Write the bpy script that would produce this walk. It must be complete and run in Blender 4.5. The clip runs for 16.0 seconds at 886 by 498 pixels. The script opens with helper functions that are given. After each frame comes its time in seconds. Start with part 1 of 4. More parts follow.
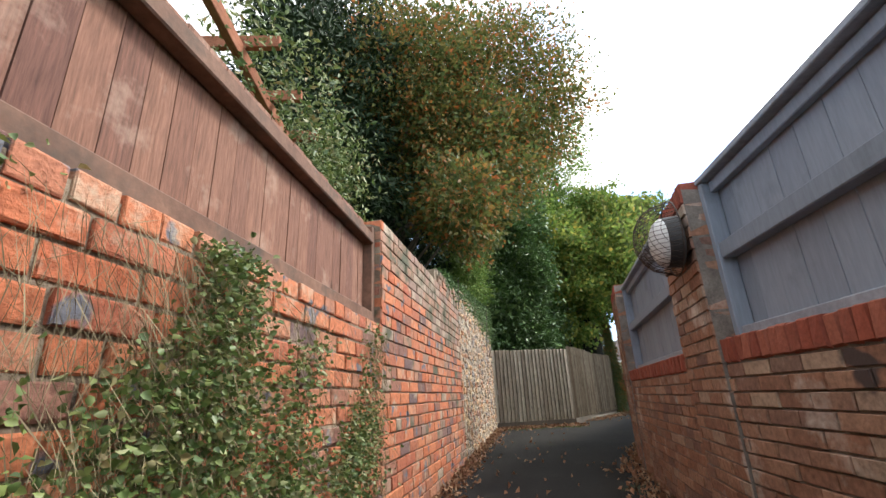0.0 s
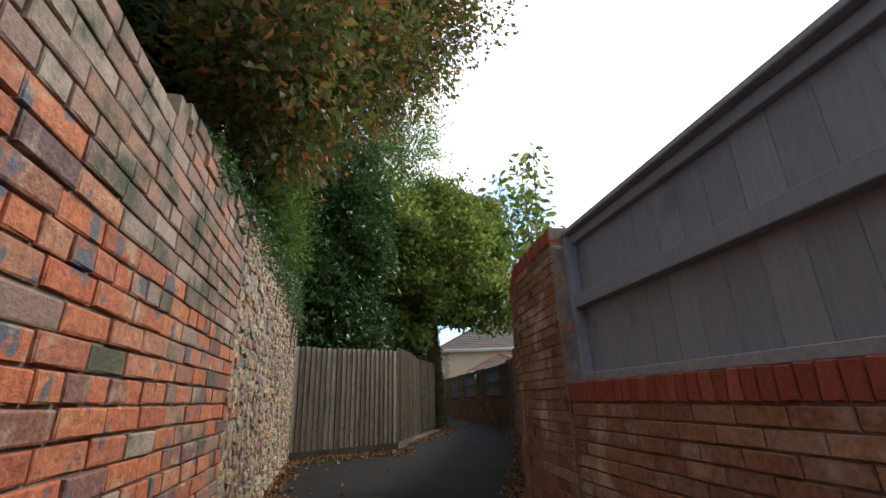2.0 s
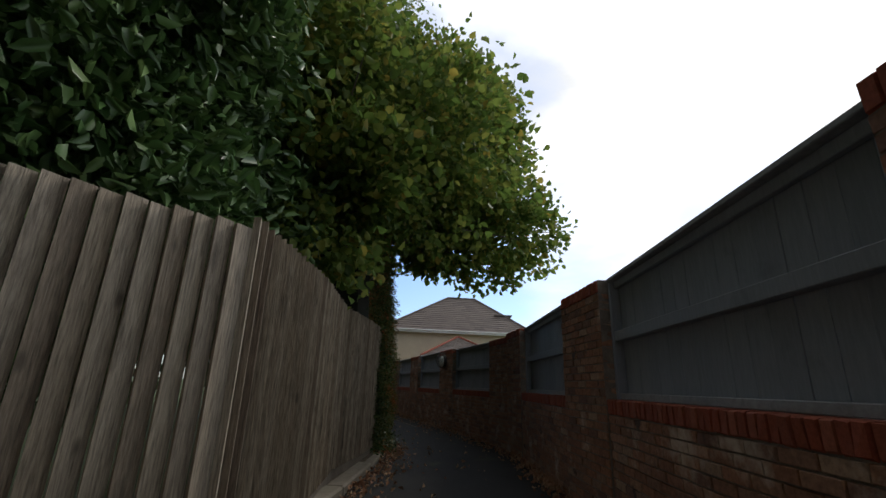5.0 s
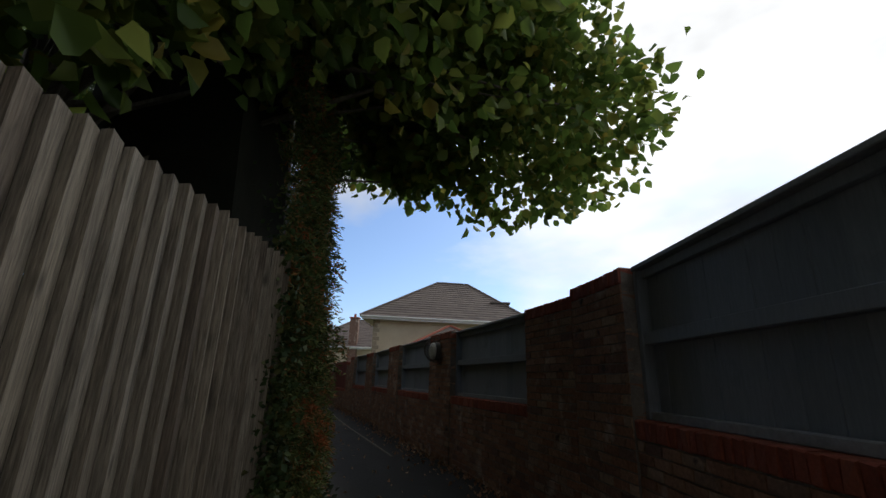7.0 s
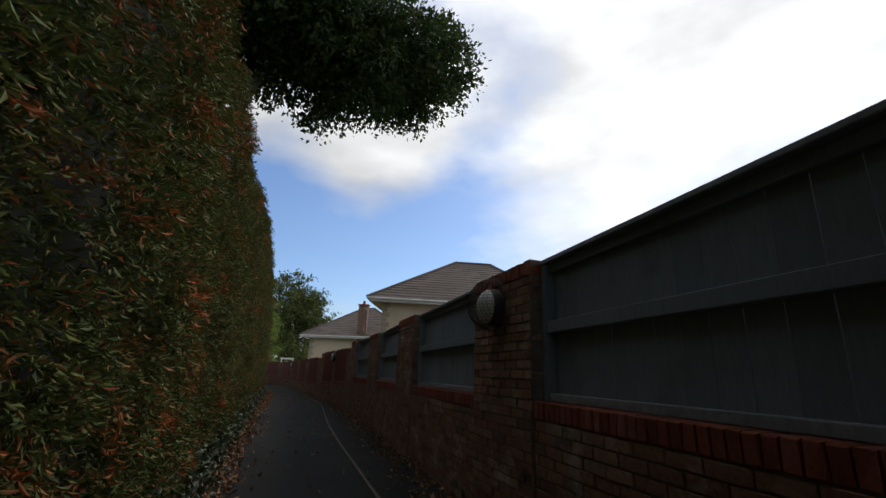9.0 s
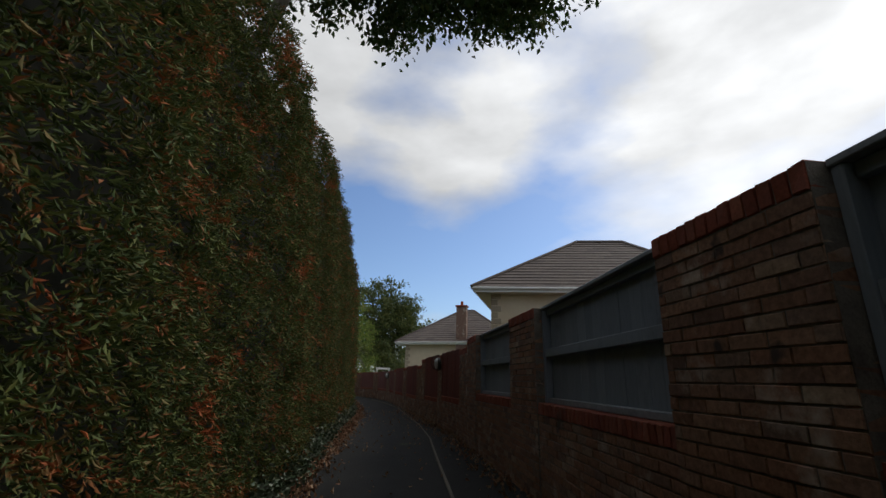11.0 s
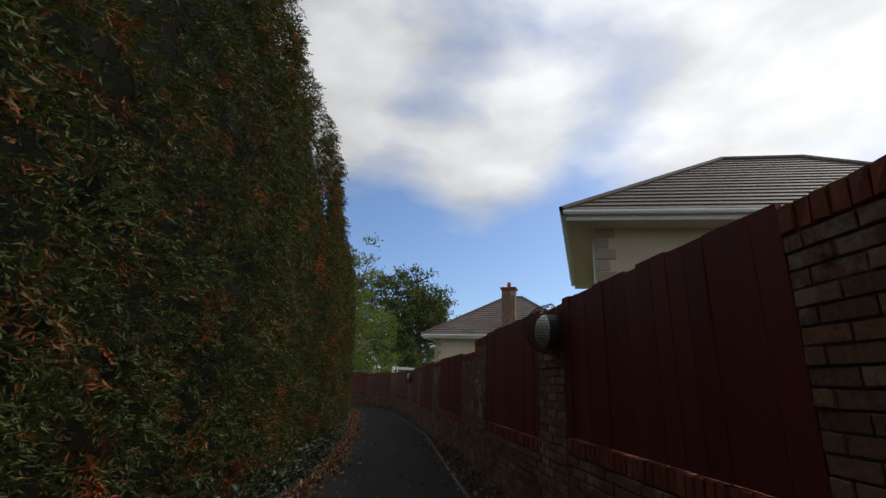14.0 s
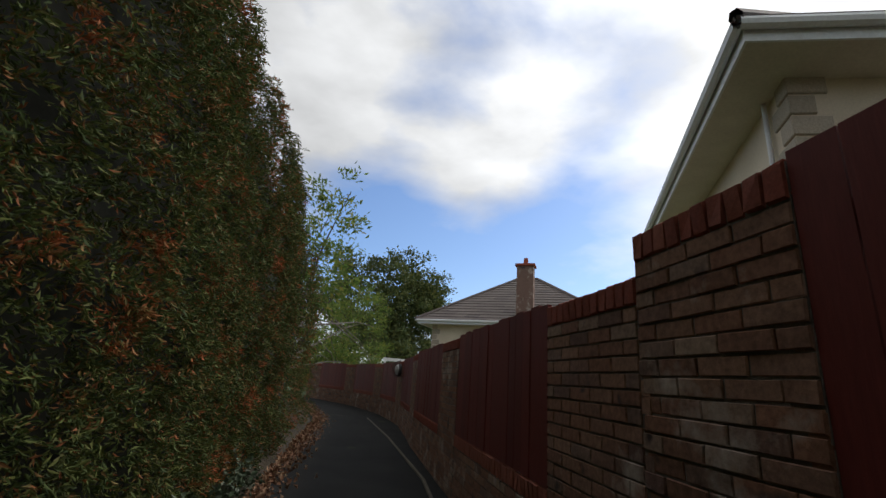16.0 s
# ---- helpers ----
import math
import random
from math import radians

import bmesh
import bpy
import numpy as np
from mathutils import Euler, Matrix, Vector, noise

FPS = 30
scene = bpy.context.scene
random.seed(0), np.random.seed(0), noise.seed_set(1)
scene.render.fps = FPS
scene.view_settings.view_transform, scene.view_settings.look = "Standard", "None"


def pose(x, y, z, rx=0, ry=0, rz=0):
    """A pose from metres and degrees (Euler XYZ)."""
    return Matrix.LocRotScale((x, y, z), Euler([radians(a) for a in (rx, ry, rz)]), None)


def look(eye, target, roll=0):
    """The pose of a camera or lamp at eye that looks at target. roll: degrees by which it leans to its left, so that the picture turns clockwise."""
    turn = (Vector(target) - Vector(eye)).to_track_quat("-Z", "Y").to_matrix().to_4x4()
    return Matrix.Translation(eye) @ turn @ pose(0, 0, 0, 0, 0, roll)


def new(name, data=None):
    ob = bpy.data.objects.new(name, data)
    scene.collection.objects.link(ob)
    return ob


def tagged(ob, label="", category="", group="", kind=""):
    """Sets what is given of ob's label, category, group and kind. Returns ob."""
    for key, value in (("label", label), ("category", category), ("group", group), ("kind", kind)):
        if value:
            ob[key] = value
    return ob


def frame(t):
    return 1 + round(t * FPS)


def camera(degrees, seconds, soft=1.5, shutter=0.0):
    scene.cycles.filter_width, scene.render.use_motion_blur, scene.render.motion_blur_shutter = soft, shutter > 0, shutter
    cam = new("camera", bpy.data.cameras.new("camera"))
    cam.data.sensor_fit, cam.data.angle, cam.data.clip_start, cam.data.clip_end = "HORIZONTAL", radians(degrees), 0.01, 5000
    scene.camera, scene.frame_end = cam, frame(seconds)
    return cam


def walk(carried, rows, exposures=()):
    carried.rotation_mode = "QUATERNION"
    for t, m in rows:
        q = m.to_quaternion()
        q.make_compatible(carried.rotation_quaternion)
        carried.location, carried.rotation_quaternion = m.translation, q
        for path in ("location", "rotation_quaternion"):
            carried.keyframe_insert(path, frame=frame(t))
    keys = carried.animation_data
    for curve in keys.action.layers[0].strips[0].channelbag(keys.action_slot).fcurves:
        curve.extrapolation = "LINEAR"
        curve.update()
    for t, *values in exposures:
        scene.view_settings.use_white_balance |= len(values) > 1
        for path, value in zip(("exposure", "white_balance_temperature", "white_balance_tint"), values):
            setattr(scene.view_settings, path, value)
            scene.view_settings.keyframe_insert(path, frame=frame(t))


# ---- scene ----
cam = camera(90.5, 16.0)
PATH = [
    (0, (-0.47, -4.33, 0.782), (-0.36, -2.439, 1.425), -2.7),
    (0.5, (-0.47, -3.807, 0.793), (-0.471, -1.925, 1.47), 3.6),
    (1, (-0.48, -3.154, 0.815), (-0.221, -1.299, 1.517), 1.6),
    (1.5, (-0.369, -2.41, 0.86), (0.376, -0.672, 1.51), -3.4),
    (2, (-0.083, -1.573, 0.904), (0.799, 0.102, 1.549), -1.9),
    (2.5, (0.213, -0.677, 0.93), (0.961, 1.052, 1.6), 2.5),
    (3, (0.527, 0.21, 0.946), (1.22, 1.965, 1.611), 3.6),
    (3.5, (0.882, 1.111, 0.962), (1.632, 2.849, 1.607), 3.0),
    (4, (1.343, 2.024, 0.997), (2.19, 3.726, 1.618), 2.3),
    (4.5, (1.932, 2.918, 1.032), (2.846, 4.594, 1.628), 2.7),
    (5, (2.541, 3.8, 1.034), (3.607, 5.384, 1.629), 1.9),
    (5.2, (2.755, 4.131, 1.035), (3.89, 5.666, 1.632), 1.6),
    (7.5, (5.185, 7.851, 1.176), (6.283, 9.423, 1.743), 2.1),
    (8.1, (5.671, 8.724, 1.158), (6.734, 10.322, 1.722), 2.7),
    (8.6, (6.109, 9.515, 1.113), (7.174, 11.111, 1.68), 1.6),
    (9, (6.523, 10.204, 1.1), (7.597, 11.799, 1.65), 2.2),
    (9.5, (6.938, 11.224, 1.086), (7.883, 12.894, 1.651), 3.9),
    (9.7, (7.082, 11.675, 1.076), (7.948, 13.384, 1.648), 4.6),
    (12, (8.714, 16.884, 1.178), (9.415, 18.668, 1.75), 0.7),
    (12.5, (9.155, 18.164, 1.112), (9.938, 19.916, 1.676), 1.1),
    (13, (9.517, 19.363, 1.102), (10.227, 21.141, 1.682), 2.5),
    (13.5, (9.847, 20.547, 1.103), (10.511, 22.339, 1.691), 3.1),
    (14, (10.178, 21.713, 1.103), (10.782, 23.525, 1.694), 2.6),
    (14.5, (10.533, 22.854, 1.116), (11.184, 24.655, 1.691), 1.9),
    (15, (10.838, 23.967, 1.157), (11.499, 25.764, 1.731), 1.9),
    (15.3, (11.023, 24.638, 1.165), (11.684, 26.434, 1.744), 2.2),
    (15.5, (11.136, 25.098, 1.161), (11.798, 26.894, 1.743), 2.4),
    (15.7, (11.259, 25.547, 1.159), (11.899, 27.351, 1.739), 2.9),
    (16, (11.424, 26.218, 1.14), (12.052, 28.028, 1.714), 4.2),
]
EXPOSE = [(0, 1.6), (1, 1.15), (1.5, 1.15), (2.5, 0.35), (3.5, 0.5), (4.5, 0.3), (5, 0.0), (7.5, -0.15), (8.0, -0.02), (8.5, -0.08), (9.5, -0.35), (12, -0.4), (14, -0.35), (15, -0.2), (16, -0.1)]
walk(cam, [(t, look(e, q, roll)) for t, e, q, roll in PATH], EXPOSE)

# world, sun
SUN_AZ, SUN_EL = 78.0, 42.0
world = bpy.data.worlds.new("sky")
scene.world = world
world.use_nodes = True
wn, wl = world.node_tree.nodes, world.node_tree.links
wn.clear()
w_out, w_bg = wn.new("ShaderNodeOutputWorld"), wn.new("ShaderNodeBackground")
w_sky = wn.new("ShaderNodeTexSky")
w_sky.sky_type, w_sky.sun_disc = "NISHITA", False
w_sky.sun_elevation, w_sky.sun_rotation = radians(SUN_EL), radians(SUN_AZ)
w_bg.inputs["Strength"].default_value = 0.10
w_tc = wn.new("ShaderNodeTexCoord")
w_map = wn.new("ShaderNodeMapping")
w_map.inputs["Scale"].default_value = (1.0, 1.0, 2.2)
w_map.inputs["Location"].default_value = (0.35, 0.2, 0.1)
w_noise = wn.new("ShaderNodeTexNoise")
w_noise.inputs["Scale"].default_value, w_noise.inputs["Detail"].default_value = 1.7, 7
w_noise.inputs["Roughness"].default_value, w_noise.inputs["Distortion"].default_value = 0.5, 0.25
w_ramp = wn.new("ShaderNodeValToRGB")
w_ramp.color_ramp.elements[0].position, w_ramp.color_ramp.elements[1].position = 0.33, 0.55
w_glow = wn.new("ShaderNodeVectorMath")
w_glow.operation = "DOT_PRODUCT"
sun_way = Vector((math.sin(radians(SUN_AZ)) * math.cos(radians(SUN_EL)), math.cos(radians(SUN_AZ)) * math.cos(radians(SUN_EL)), math.sin(radians(SUN_EL))))
w_glow.inputs[1].default_value = sun_way
w_gr = wn.new("ShaderNodeMapRange")
w_gr.inputs["From Min"].default_value, w_gr.inputs["From Max"].default_value = 0.45, 1.0
w_gr.inputs["To Min"].default_value, w_gr.inputs["To Max"].default_value = 6.9, 13.0
w_cloud = wn.new("ShaderNodeVectorMath")
w_cloud.operation = "SCALE"
w_cloud.inputs[0].default_value = (0.97, 0.985, 1.0)
w_mix = wn.new("ShaderNodeMix")
w_mix.data_type = "RGBA"
wl.new(w_tc.outputs["Generated"], w_map.inputs["Vector"])
wl.new(w_map.outputs["Vector"], w_noise.inputs["Vector"])
w_sep = wn.new("ShaderNodeSeparateXYZ")
w_alt = wn.new("ShaderNodeMapRange")
w_alt.inputs["From Min"].default_value, w_alt.inputs["From Max"].default_value = 0.05, 0.55
w_alt.inputs["To Min"].default_value, w_alt.inputs["To Max"].default_value = -0.09, 0.07
w_add = wn.new("ShaderNodeMath")
w_tint = wn.new("ShaderNodeVectorMath")
w_tint.operation = "MULTIPLY"
w_tint.inputs[1].default_value = (1.25, 1.45, 1.74)
wl.new(w_tc.outputs["Generated"], w_sep.inputs["Vector"])
wl.new(w_sep.outputs["Z"], w_alt.inputs["Value"])
wl.new(w_noise.outputs["Fac"], w_add.inputs[0])
wl.new(w_alt.outputs["Result"], w_add.inputs[1])
cover = w_add.outputs["Value"]
for way, edge, amount in (((0.16, 0.94, 0.30), 0.965, -0.20), ((0.50, 0.84, 0.20), 0.95, -0.12), ((0.24, 0.79, 0.57), 0.985, -0.10), ((0.35, 0.82, 0.45), 0.975, 0.16), ((0.66, 0.56, 0.50), 0.86, 0.07)):
    w_dot, w_bank, w_sum = wn.new("ShaderNodeVectorMath"), wn.new("ShaderNodeMapRange"), wn.new("ShaderNodeMath")
    w_dot.operation = "DOT_PRODUCT"
    w_dot.inputs[1].default_value = Vector(way).normalized()
    w_bank.interpolation_type = "SMOOTHSTEP"
    w_bank.inputs["From Min"].default_value, w_bank.inputs["From Max"].default_value = edge, 1.0
    w_bank.inputs["To Min"].default_value, w_bank.inputs["To Max"].default_value = 0.0, amount
    wl.new(w_tc.outputs["Generated"], w_dot.inputs[0])
    wl.new(w_dot.outputs["Value"], w_bank.inputs["Value"])
    wl.new(cover, w_sum.inputs[0])
    wl.new(w_bank.outputs["Result"], w_sum.inputs[1])
    cover = w_sum.outputs["Value"]
wl.new(cover, w_ramp.inputs["Fac"])
wl.new(w_tc.outputs["Generated"], w_glow.inputs[0])
wl.new(w_glow.outputs["Value"], w_gr.inputs["Value"])
w_puff, w_pr, w_shade = wn.new("ShaderNodeTexNoise"), wn.new("ShaderNodeMapRange"), wn.new("ShaderNodeMath")
w_puff.inputs["Scale"].default_value, w_puff.inputs["Detail"].default_value = 3.4, 5
w_pr.inputs["From Min"].default_value, w_pr.inputs["From Max"].default_value = 0.32, 0.66
w_pr.inputs["To Min"].default_value, w_pr.inputs["To Max"].default_value = 0.78, 1.22
w_shade.operation = "MULTIPLY"
wl.new(w_map.outputs["Vector"], w_puff.inputs["Vector"])
wl.new(w_puff.outputs["Fac"], w_pr.inputs["Value"])
wl.new(w_gr.outputs["Result"], w_shade.inputs[0])
wl.new(w_pr.outputs["Result"], w_shade.inputs[1])
wl.new(w_shade.outputs["Value"], w_cloud.inputs["Scale"])
wl.new(w_ramp.outputs["Color"], w_mix.inputs["Factor"])
wl.new(w_sky.outputs["Color"], w_tint.inputs[0])
wl.new(w_tint.outputs["Vector"], w_mix.inputs["A"])
wl.new(w_cloud.outputs["Vector"], w_mix.inputs["B"])
wl.new(w_mix.outputs["Result"], w_bg.inputs["Color"])
wl.new(w_bg.outputs["Background"], w_out.inputs["Surface"])

sun = new("sun", bpy.data.lights.new("sun", "SUN"))
sun.data.energy, sun.data.angle, sun.data.color = 1.5, radians(12), (1.0, 0.95, 0.87)
sun.matrix_world = look(sun_way * 60, (0, 0, 0))


# materials
def material(name, rough=0.85, metal=0.0, spec=0.3):
    m = bpy.data.materials.new(name)
    m.use_nodes = True
    b = m.node_tree.nodes["Principled BSDF"]
    b.inputs["Roughness"].default_value, b.inputs["Metallic"].default_value = rough, metal
    b.inputs["Specular IOR Level"].default_value = spec
    return m, m.node_tree.nodes, m.node_tree.links, b


def noise_tex(nodes, links, scale, detail=4, rough=0.55, stretch=None, world_space=True):
    t = nodes.new("ShaderNodeTexNoise")
    t.inputs["Scale"].default_value, t.inputs["Detail"].default_value, t.inputs["Roughness"].default_value = scale, detail, rough
    if world_space:
        src = nodes.new("ShaderNodeNewGeometry").outputs["Position"]
    else:
        src = nodes.new("ShaderNodeTexCoord").outputs["Object"]
    if stretch:
        mp = nodes.new("ShaderNodeMapping")
        mp.inputs["Scale"].default_value = stretch
        links.new(src, mp.inputs["Vector"])
        src = mp.outputs["Vector"]
    links.new(src, t.inputs["Vector"])
    return t


def ramp(nodes, links, fac, stops):
    r = nodes.new("ShaderNodeValToRGB")
    e = r.color_ramp.elements
    while len(e) < len(stops):
        e.new(0.5)
    for el, (p, c) in zip(e, stops):
        el.position, el.color = p, (*c, 1)
    links.new(fac, r.inputs["Fac"])
    return r.outputs["Color"]


def mix(nodes, links, fac, a, b, mode="MIX"):
    m = nodes.new("ShaderNodeMix")
    m.data_type, m.blend_type = "RGBA", mode
    for key, v in (("Factor", fac), ("A", a), ("B", b)):
        if isinstance(v, (int, float)):
            m.inputs[key].default_value = v
        elif isinstance(v, tuple):
            m.inputs[key].default_value = (*v, 1)
        else:
            links.new(v, m.inputs[key])
    return m.outputs["Result"]


def bump(nodes, links, b, height, strength=0.5, distance=0.01):
    n = nodes.new("ShaderNodeBump")
    n.inputs["Strength"].default_value, n.inputs["Distance"].default_value = strength, distance
    links.new(height, n.inputs["Height"])
    links.new(n.outputs["Normal"], b.inputs["Normal"])


def surface(name, stops, by="random", stain=None, stain_at=(0.5, 0.65), stain_scale=2.5, grain=60, grain_amt=0.35, rough=0.85,
            bump_s=0.5, bump_d=0.004, stretch=None, spec=0.3, patch=None, metal=0.0, translucent=0.0, knots=0.0, runs=None):
    """Base colour chosen per object or island, broken by grain and by large stains."""
    m, n, l, b = material(name, rough, metal, spec)
    if by == "random":
        fac = n.new("ShaderNodeObjectInfo").outputs["Random"]
    elif by == "island":
        fac = n.new("ShaderNodeNewGeometry").outputs["Random Per Island"]
    else:
        fac = noise_tex(n, l, by, 5, 0.6, stretch).outputs["Fac"]
    col = ramp(n, l, fac, stops)
    g = noise_tex(n, l, grain, 6, 0.65, stretch)
    lo = 1 - grain_amt
    gcol = ramp(n, l, g.outputs["Fac"], [(0.25, (lo, lo, lo)), (0.75, (1.12, 1.12, 1.12))])
    col = mix(n, l, 1.0, col, gcol, "MULTIPLY")
    if patch:
        p = noise_tex(n, l, patch[1], 3, 0.5)
        pf = ramp(n, l, p.outputs["Fac"], [(patch[2], (0, 0, 0)), (patch[2] + 0.05, (1, 1, 1))])
        col = mix(n, l, pf, col, patch[0])
    if stain:
        s = noise_tex(n, l, stain_scale, 6, 0.65, runs)
        sf = ramp(n, l, s.outputs["Fac"], [(stain_at[0], (0, 0, 0)), (stain_at[1], (1, 1, 1))])
        col = mix(n, l, sf, col, stain)
    if knots:
        vo = n.new("ShaderNodeTexVoronoi")
        vo.inputs["Scale"].default_value = knots
        mp = n.new("ShaderNodeMapping")
        mp.inputs["Scale"].default_value = (1, 1, 0.45)
        l.new(n.new("ShaderNodeNewGeometry").outputs["Position"], mp.inputs["Vector"])
        l.new(mp.outputs["Vector"], vo.inputs["Vector"])
        kf = ramp(n, l, vo.outputs["Distance"], [(0.05, (1, 1, 1)), (0.13, (0, 0, 0))])
        col = mix(n, l, kf, col, tuple(c * 0.35 for c in stops[0][1]))
    l.new(col, b.inputs["Base Color"])
    bump(n, l, b, g.outputs["Fac"], bump_s, bump_d)
    if translucent:
        t = n.new("ShaderNodeBsdfTranslucent")
        ms = n.new("ShaderNodeMixShader")
        ms.inputs["Fac"].default_value = translucent
        l.new(col, t.inputs["Color"])
        l.new(b.outputs["BSDF"], ms.inputs[1])
        l.new(t.outputs["BSDF"], ms.inputs[2])
        l.new(ms.outputs["Shader"], n["Material Output"].inputs["Surface"])
    return m


M_BRICK_L = surface("old_red_brick", [(0.0, (0.52, 0.15, 0.07)), (0.3, (0.60, 0.225, 0.11)), (0.55, (0.42, 0.125, 0.07)), (0.75, (0.54, 0.25, 0.145)), (0.88, (0.34, 0.15, 0.10)), (1.0, (0.16, 0.11, 0.11))],
                    stain=(0.44, 0.36, 0.26), stain_at=(0.56, 0.72), stain_scale=7, grain=42, grain_amt=0.6, patch=((0.12, 0.12, 0.14), 9, 0.60), bump_s=1.0, bump_d=0.009)
M_BRICK_LW = surface("weathered_brick", [(0.0, (0.42, 0.20, 0.13)), (0.4, (0.36, 0.22, 0.155)), (0.7, (0.27, 0.175, 0.14)), (1.0, (0.42, 0.33, 0.25))],
                     stain=(0.085, 0.085, 0.055), stain_at=(0.46, 0.62), stain_scale=4, bump_s=0.9, bump_d=0.008)
M_BRICK_R = surface("buff_brown_brick", [(0.0, (0.36, 0.18, 0.11)), (0.3, (0.28, 0.145, 0.095)), (0.55, (0.40, 0.23, 0.15)), (0.8, (0.20, 0.115, 0.09)), (1.0, (0.44, 0.31, 0.22))],
                    stain=(0.56, 0.49, 0.42), stain_at=(0.56, 0.74), stain_scale=3.0, grain=42, grain_amt=0.55, bump_s=0.7, patch=((0.07, 0.05, 0.045), 5.0, 0.66))
M_BRICK_FAR = surface("buff_brown_brick_joined", [(0.0, (0.36, 0.18, 0.11)), (0.3, (0.28, 0.145, 0.095)), (0.55, (0.40, 0.23, 0.15)), (0.8, (0.20, 0.115, 0.09)), (1.0, (0.44, 0.31, 0.22))],
                    by="island", stain=(0.56, 0.49, 0.42), stain_at=(0.56, 0.74), stain_scale=3.0, grain=42, grain_amt=0.55, bump_s=0.7, patch=((0.07, 0.05, 0.045), 5.0, 0.66))
M_ROWLOCK = surface("red_coping_brick", [(0.0, (0.33, 0.085, 0.05)), (0.5, (0.26, 0.07, 0.045)), (1.0, (0.36, 0.12, 0.075))], stain=(0.12, 0.06, 0.05), stain_at=(0.6, 0.75), bump_s=0.6)
M_MORTAR = surface("dark_mortar", [(0.3, (0.13, 0.11, 0.095)), (0.7, (0.26, 0.23, 0.20))], by=9, grain=90, bump_s=1.0, bump_d=0.006)
M_MORTAR_L = surface("lime_mortar", [(0.35, (0.15, 0.11, 0.08)), (0.7, (0.36, 0.29, 0.21))], by=7, grain=80, bump_s=1.0, bump_d=0.008)
STONE_STOPS = [(0.0, (0.70, 0.54, 0.37)), (0.15, (0.46, 0.38, 0.31)), (0.30, (0.74, 0.52, 0.29)), (0.45, (0.31, 0.29, 0.29)), (0.60, (0.67, 0.55, 0.41)), (0.76, (0.65, 0.38, 0.20)), (0.87, (0.60, 0.29, 0.17)), (0.92, (0.34, 0.18, 0.14)), (1.0, (0.75, 0.70, 0.54))]
M_STONE = surface("rubble_stone", STONE_STOPS, stain=(0.54, 0.47, 0.37), stain_at=(0.58, 0.72), stain_scale=13, grain=34, grain_amt=0.65, patch=((0.15, 0.13, 0.115), 17, 0.61), bump_s=1.0, bump_d=0.03)
M_STONE_J = surface("rubble_stone_joined", STONE_STOPS, by="island", stain=(0.54, 0.47, 0.37), stain_at=(0.58, 0.72), stain_scale=13, grain=34, grain_amt=0.65, patch=((0.15, 0.13, 0.115), 17, 0.61), bump_s=1.0, bump_d=0.03)
M_STONE_M = surface("stone_wall_mortar", [(0.34, (0.22, 0.185, 0.14)), (0.60, (0.50, 0.44, 0.34))], by=17, grain=28, grain_amt=0.6, bump_s=1.0, bump_d=0.03)
M_ASPHALT = surface("old_asphalt", [(0.3, (0.019, 0.019, 0.018)), (0.7, (0.035, 0.034, 0.032))], by=1.4, grain=160, grain_amt=0.5, rough=0.9, spec=0.15, bump_s=0.8, bump_d=0.005,
                    stain=(0.065, 0.07, 0.035), stain_at=(0.62, 0.75), stain_scale=1.1)
M_SOIL = surface("leafy_soil", [(0.3, (0.035, 0.028, 0.018)), (0.7, (0.085, 0.062, 0.038))], by=3, grain=50, bump_s=1.0, bump_d=0.02)
M_GRASS = surface("distant_grass", [(0.3, (0.05, 0.075, 0.025)), (0.7, (0.08, 0.11, 0.04))], by=0.5, grain=20)
M_KERB = surface("concrete_kerb", [(0.3, (0.11, 0.092, 0.07)), (0.7, (0.19, 0.165, 0.13))], by=5, grain=90, stain=(0.12, 0.11, 0.08))
M_FENCE = surface("silvered_softwood", [(0.0, (0.34, 0.285, 0.215)), (0.35, (0.48, 0.415, 0.325)), (0.6, (0.26, 0.205, 0.155)), (0.8, (0.40, 0.335, 0.25)), (1.0, (0.54, 0.475, 0.375))], grain=26, stretch=(5, 5, 0.35),
                  grain_amt=0.75, stain=(0.05, 0.042, 0.033), stain_at=(0.54, 0.74), stain_scale=2.6, runs=(3.5, 3.5, 0.6), bump_s=1.0, bump_d=0.006, knots=6.0)
M_GRAVELBOARD = surface("damp_gravel_board", [(0.3, (0.09, 0.075, 0.06)), (0.7, (0.15, 0.125, 0.10))], by=4, grain=30)
M_REDFENCE = surface("faded_red_brown_stain", [(0.0, (0.20, 0.095, 0.065)), (0.5, (0.27, 0.135, 0.09)), (1.0, (0.16, 0.075, 0.055))], grain=20, stretch=(6, 6, 0.5), grain_amt=0.6,
                     stain=(0.36, 0.25, 0.19), stain_at=(0.55, 0.78), stain_scale=5, bump_s=0.8, knots=5.0)
M_RAIL = surface("weathered_red_rail", [(0.3, (0.12, 0.065, 0.045)), (0.7, (0.22, 0.125, 0.085))], by=4, grain=30, stain=(0.06, 0.05, 0.04))
M_GREY = surface("blue_grey_fence_paint", [(0.0, (0.21, 0.24, 0.29)), (0.5, (0.235, 0.27, 0.32)), (1.0, (0.19, 0.22, 0.265))], grain=14, stretch=(5, 5, 0.6), grain_amt=0.15,
                 stain=(0.10, 0.11, 0.12), stain_at=(0.58, 0.85), stain_scale=2, rough=0.6, bump_s=0.15)
M_GREY_EDGE = surface("pale_grey_fence_paint", [(0.3, (0.25, 0.28, 0.325)), (0.7, (0.31, 0.34, 0.385))], by=5, grain=30, rough=0.6, bump_s=0.2)
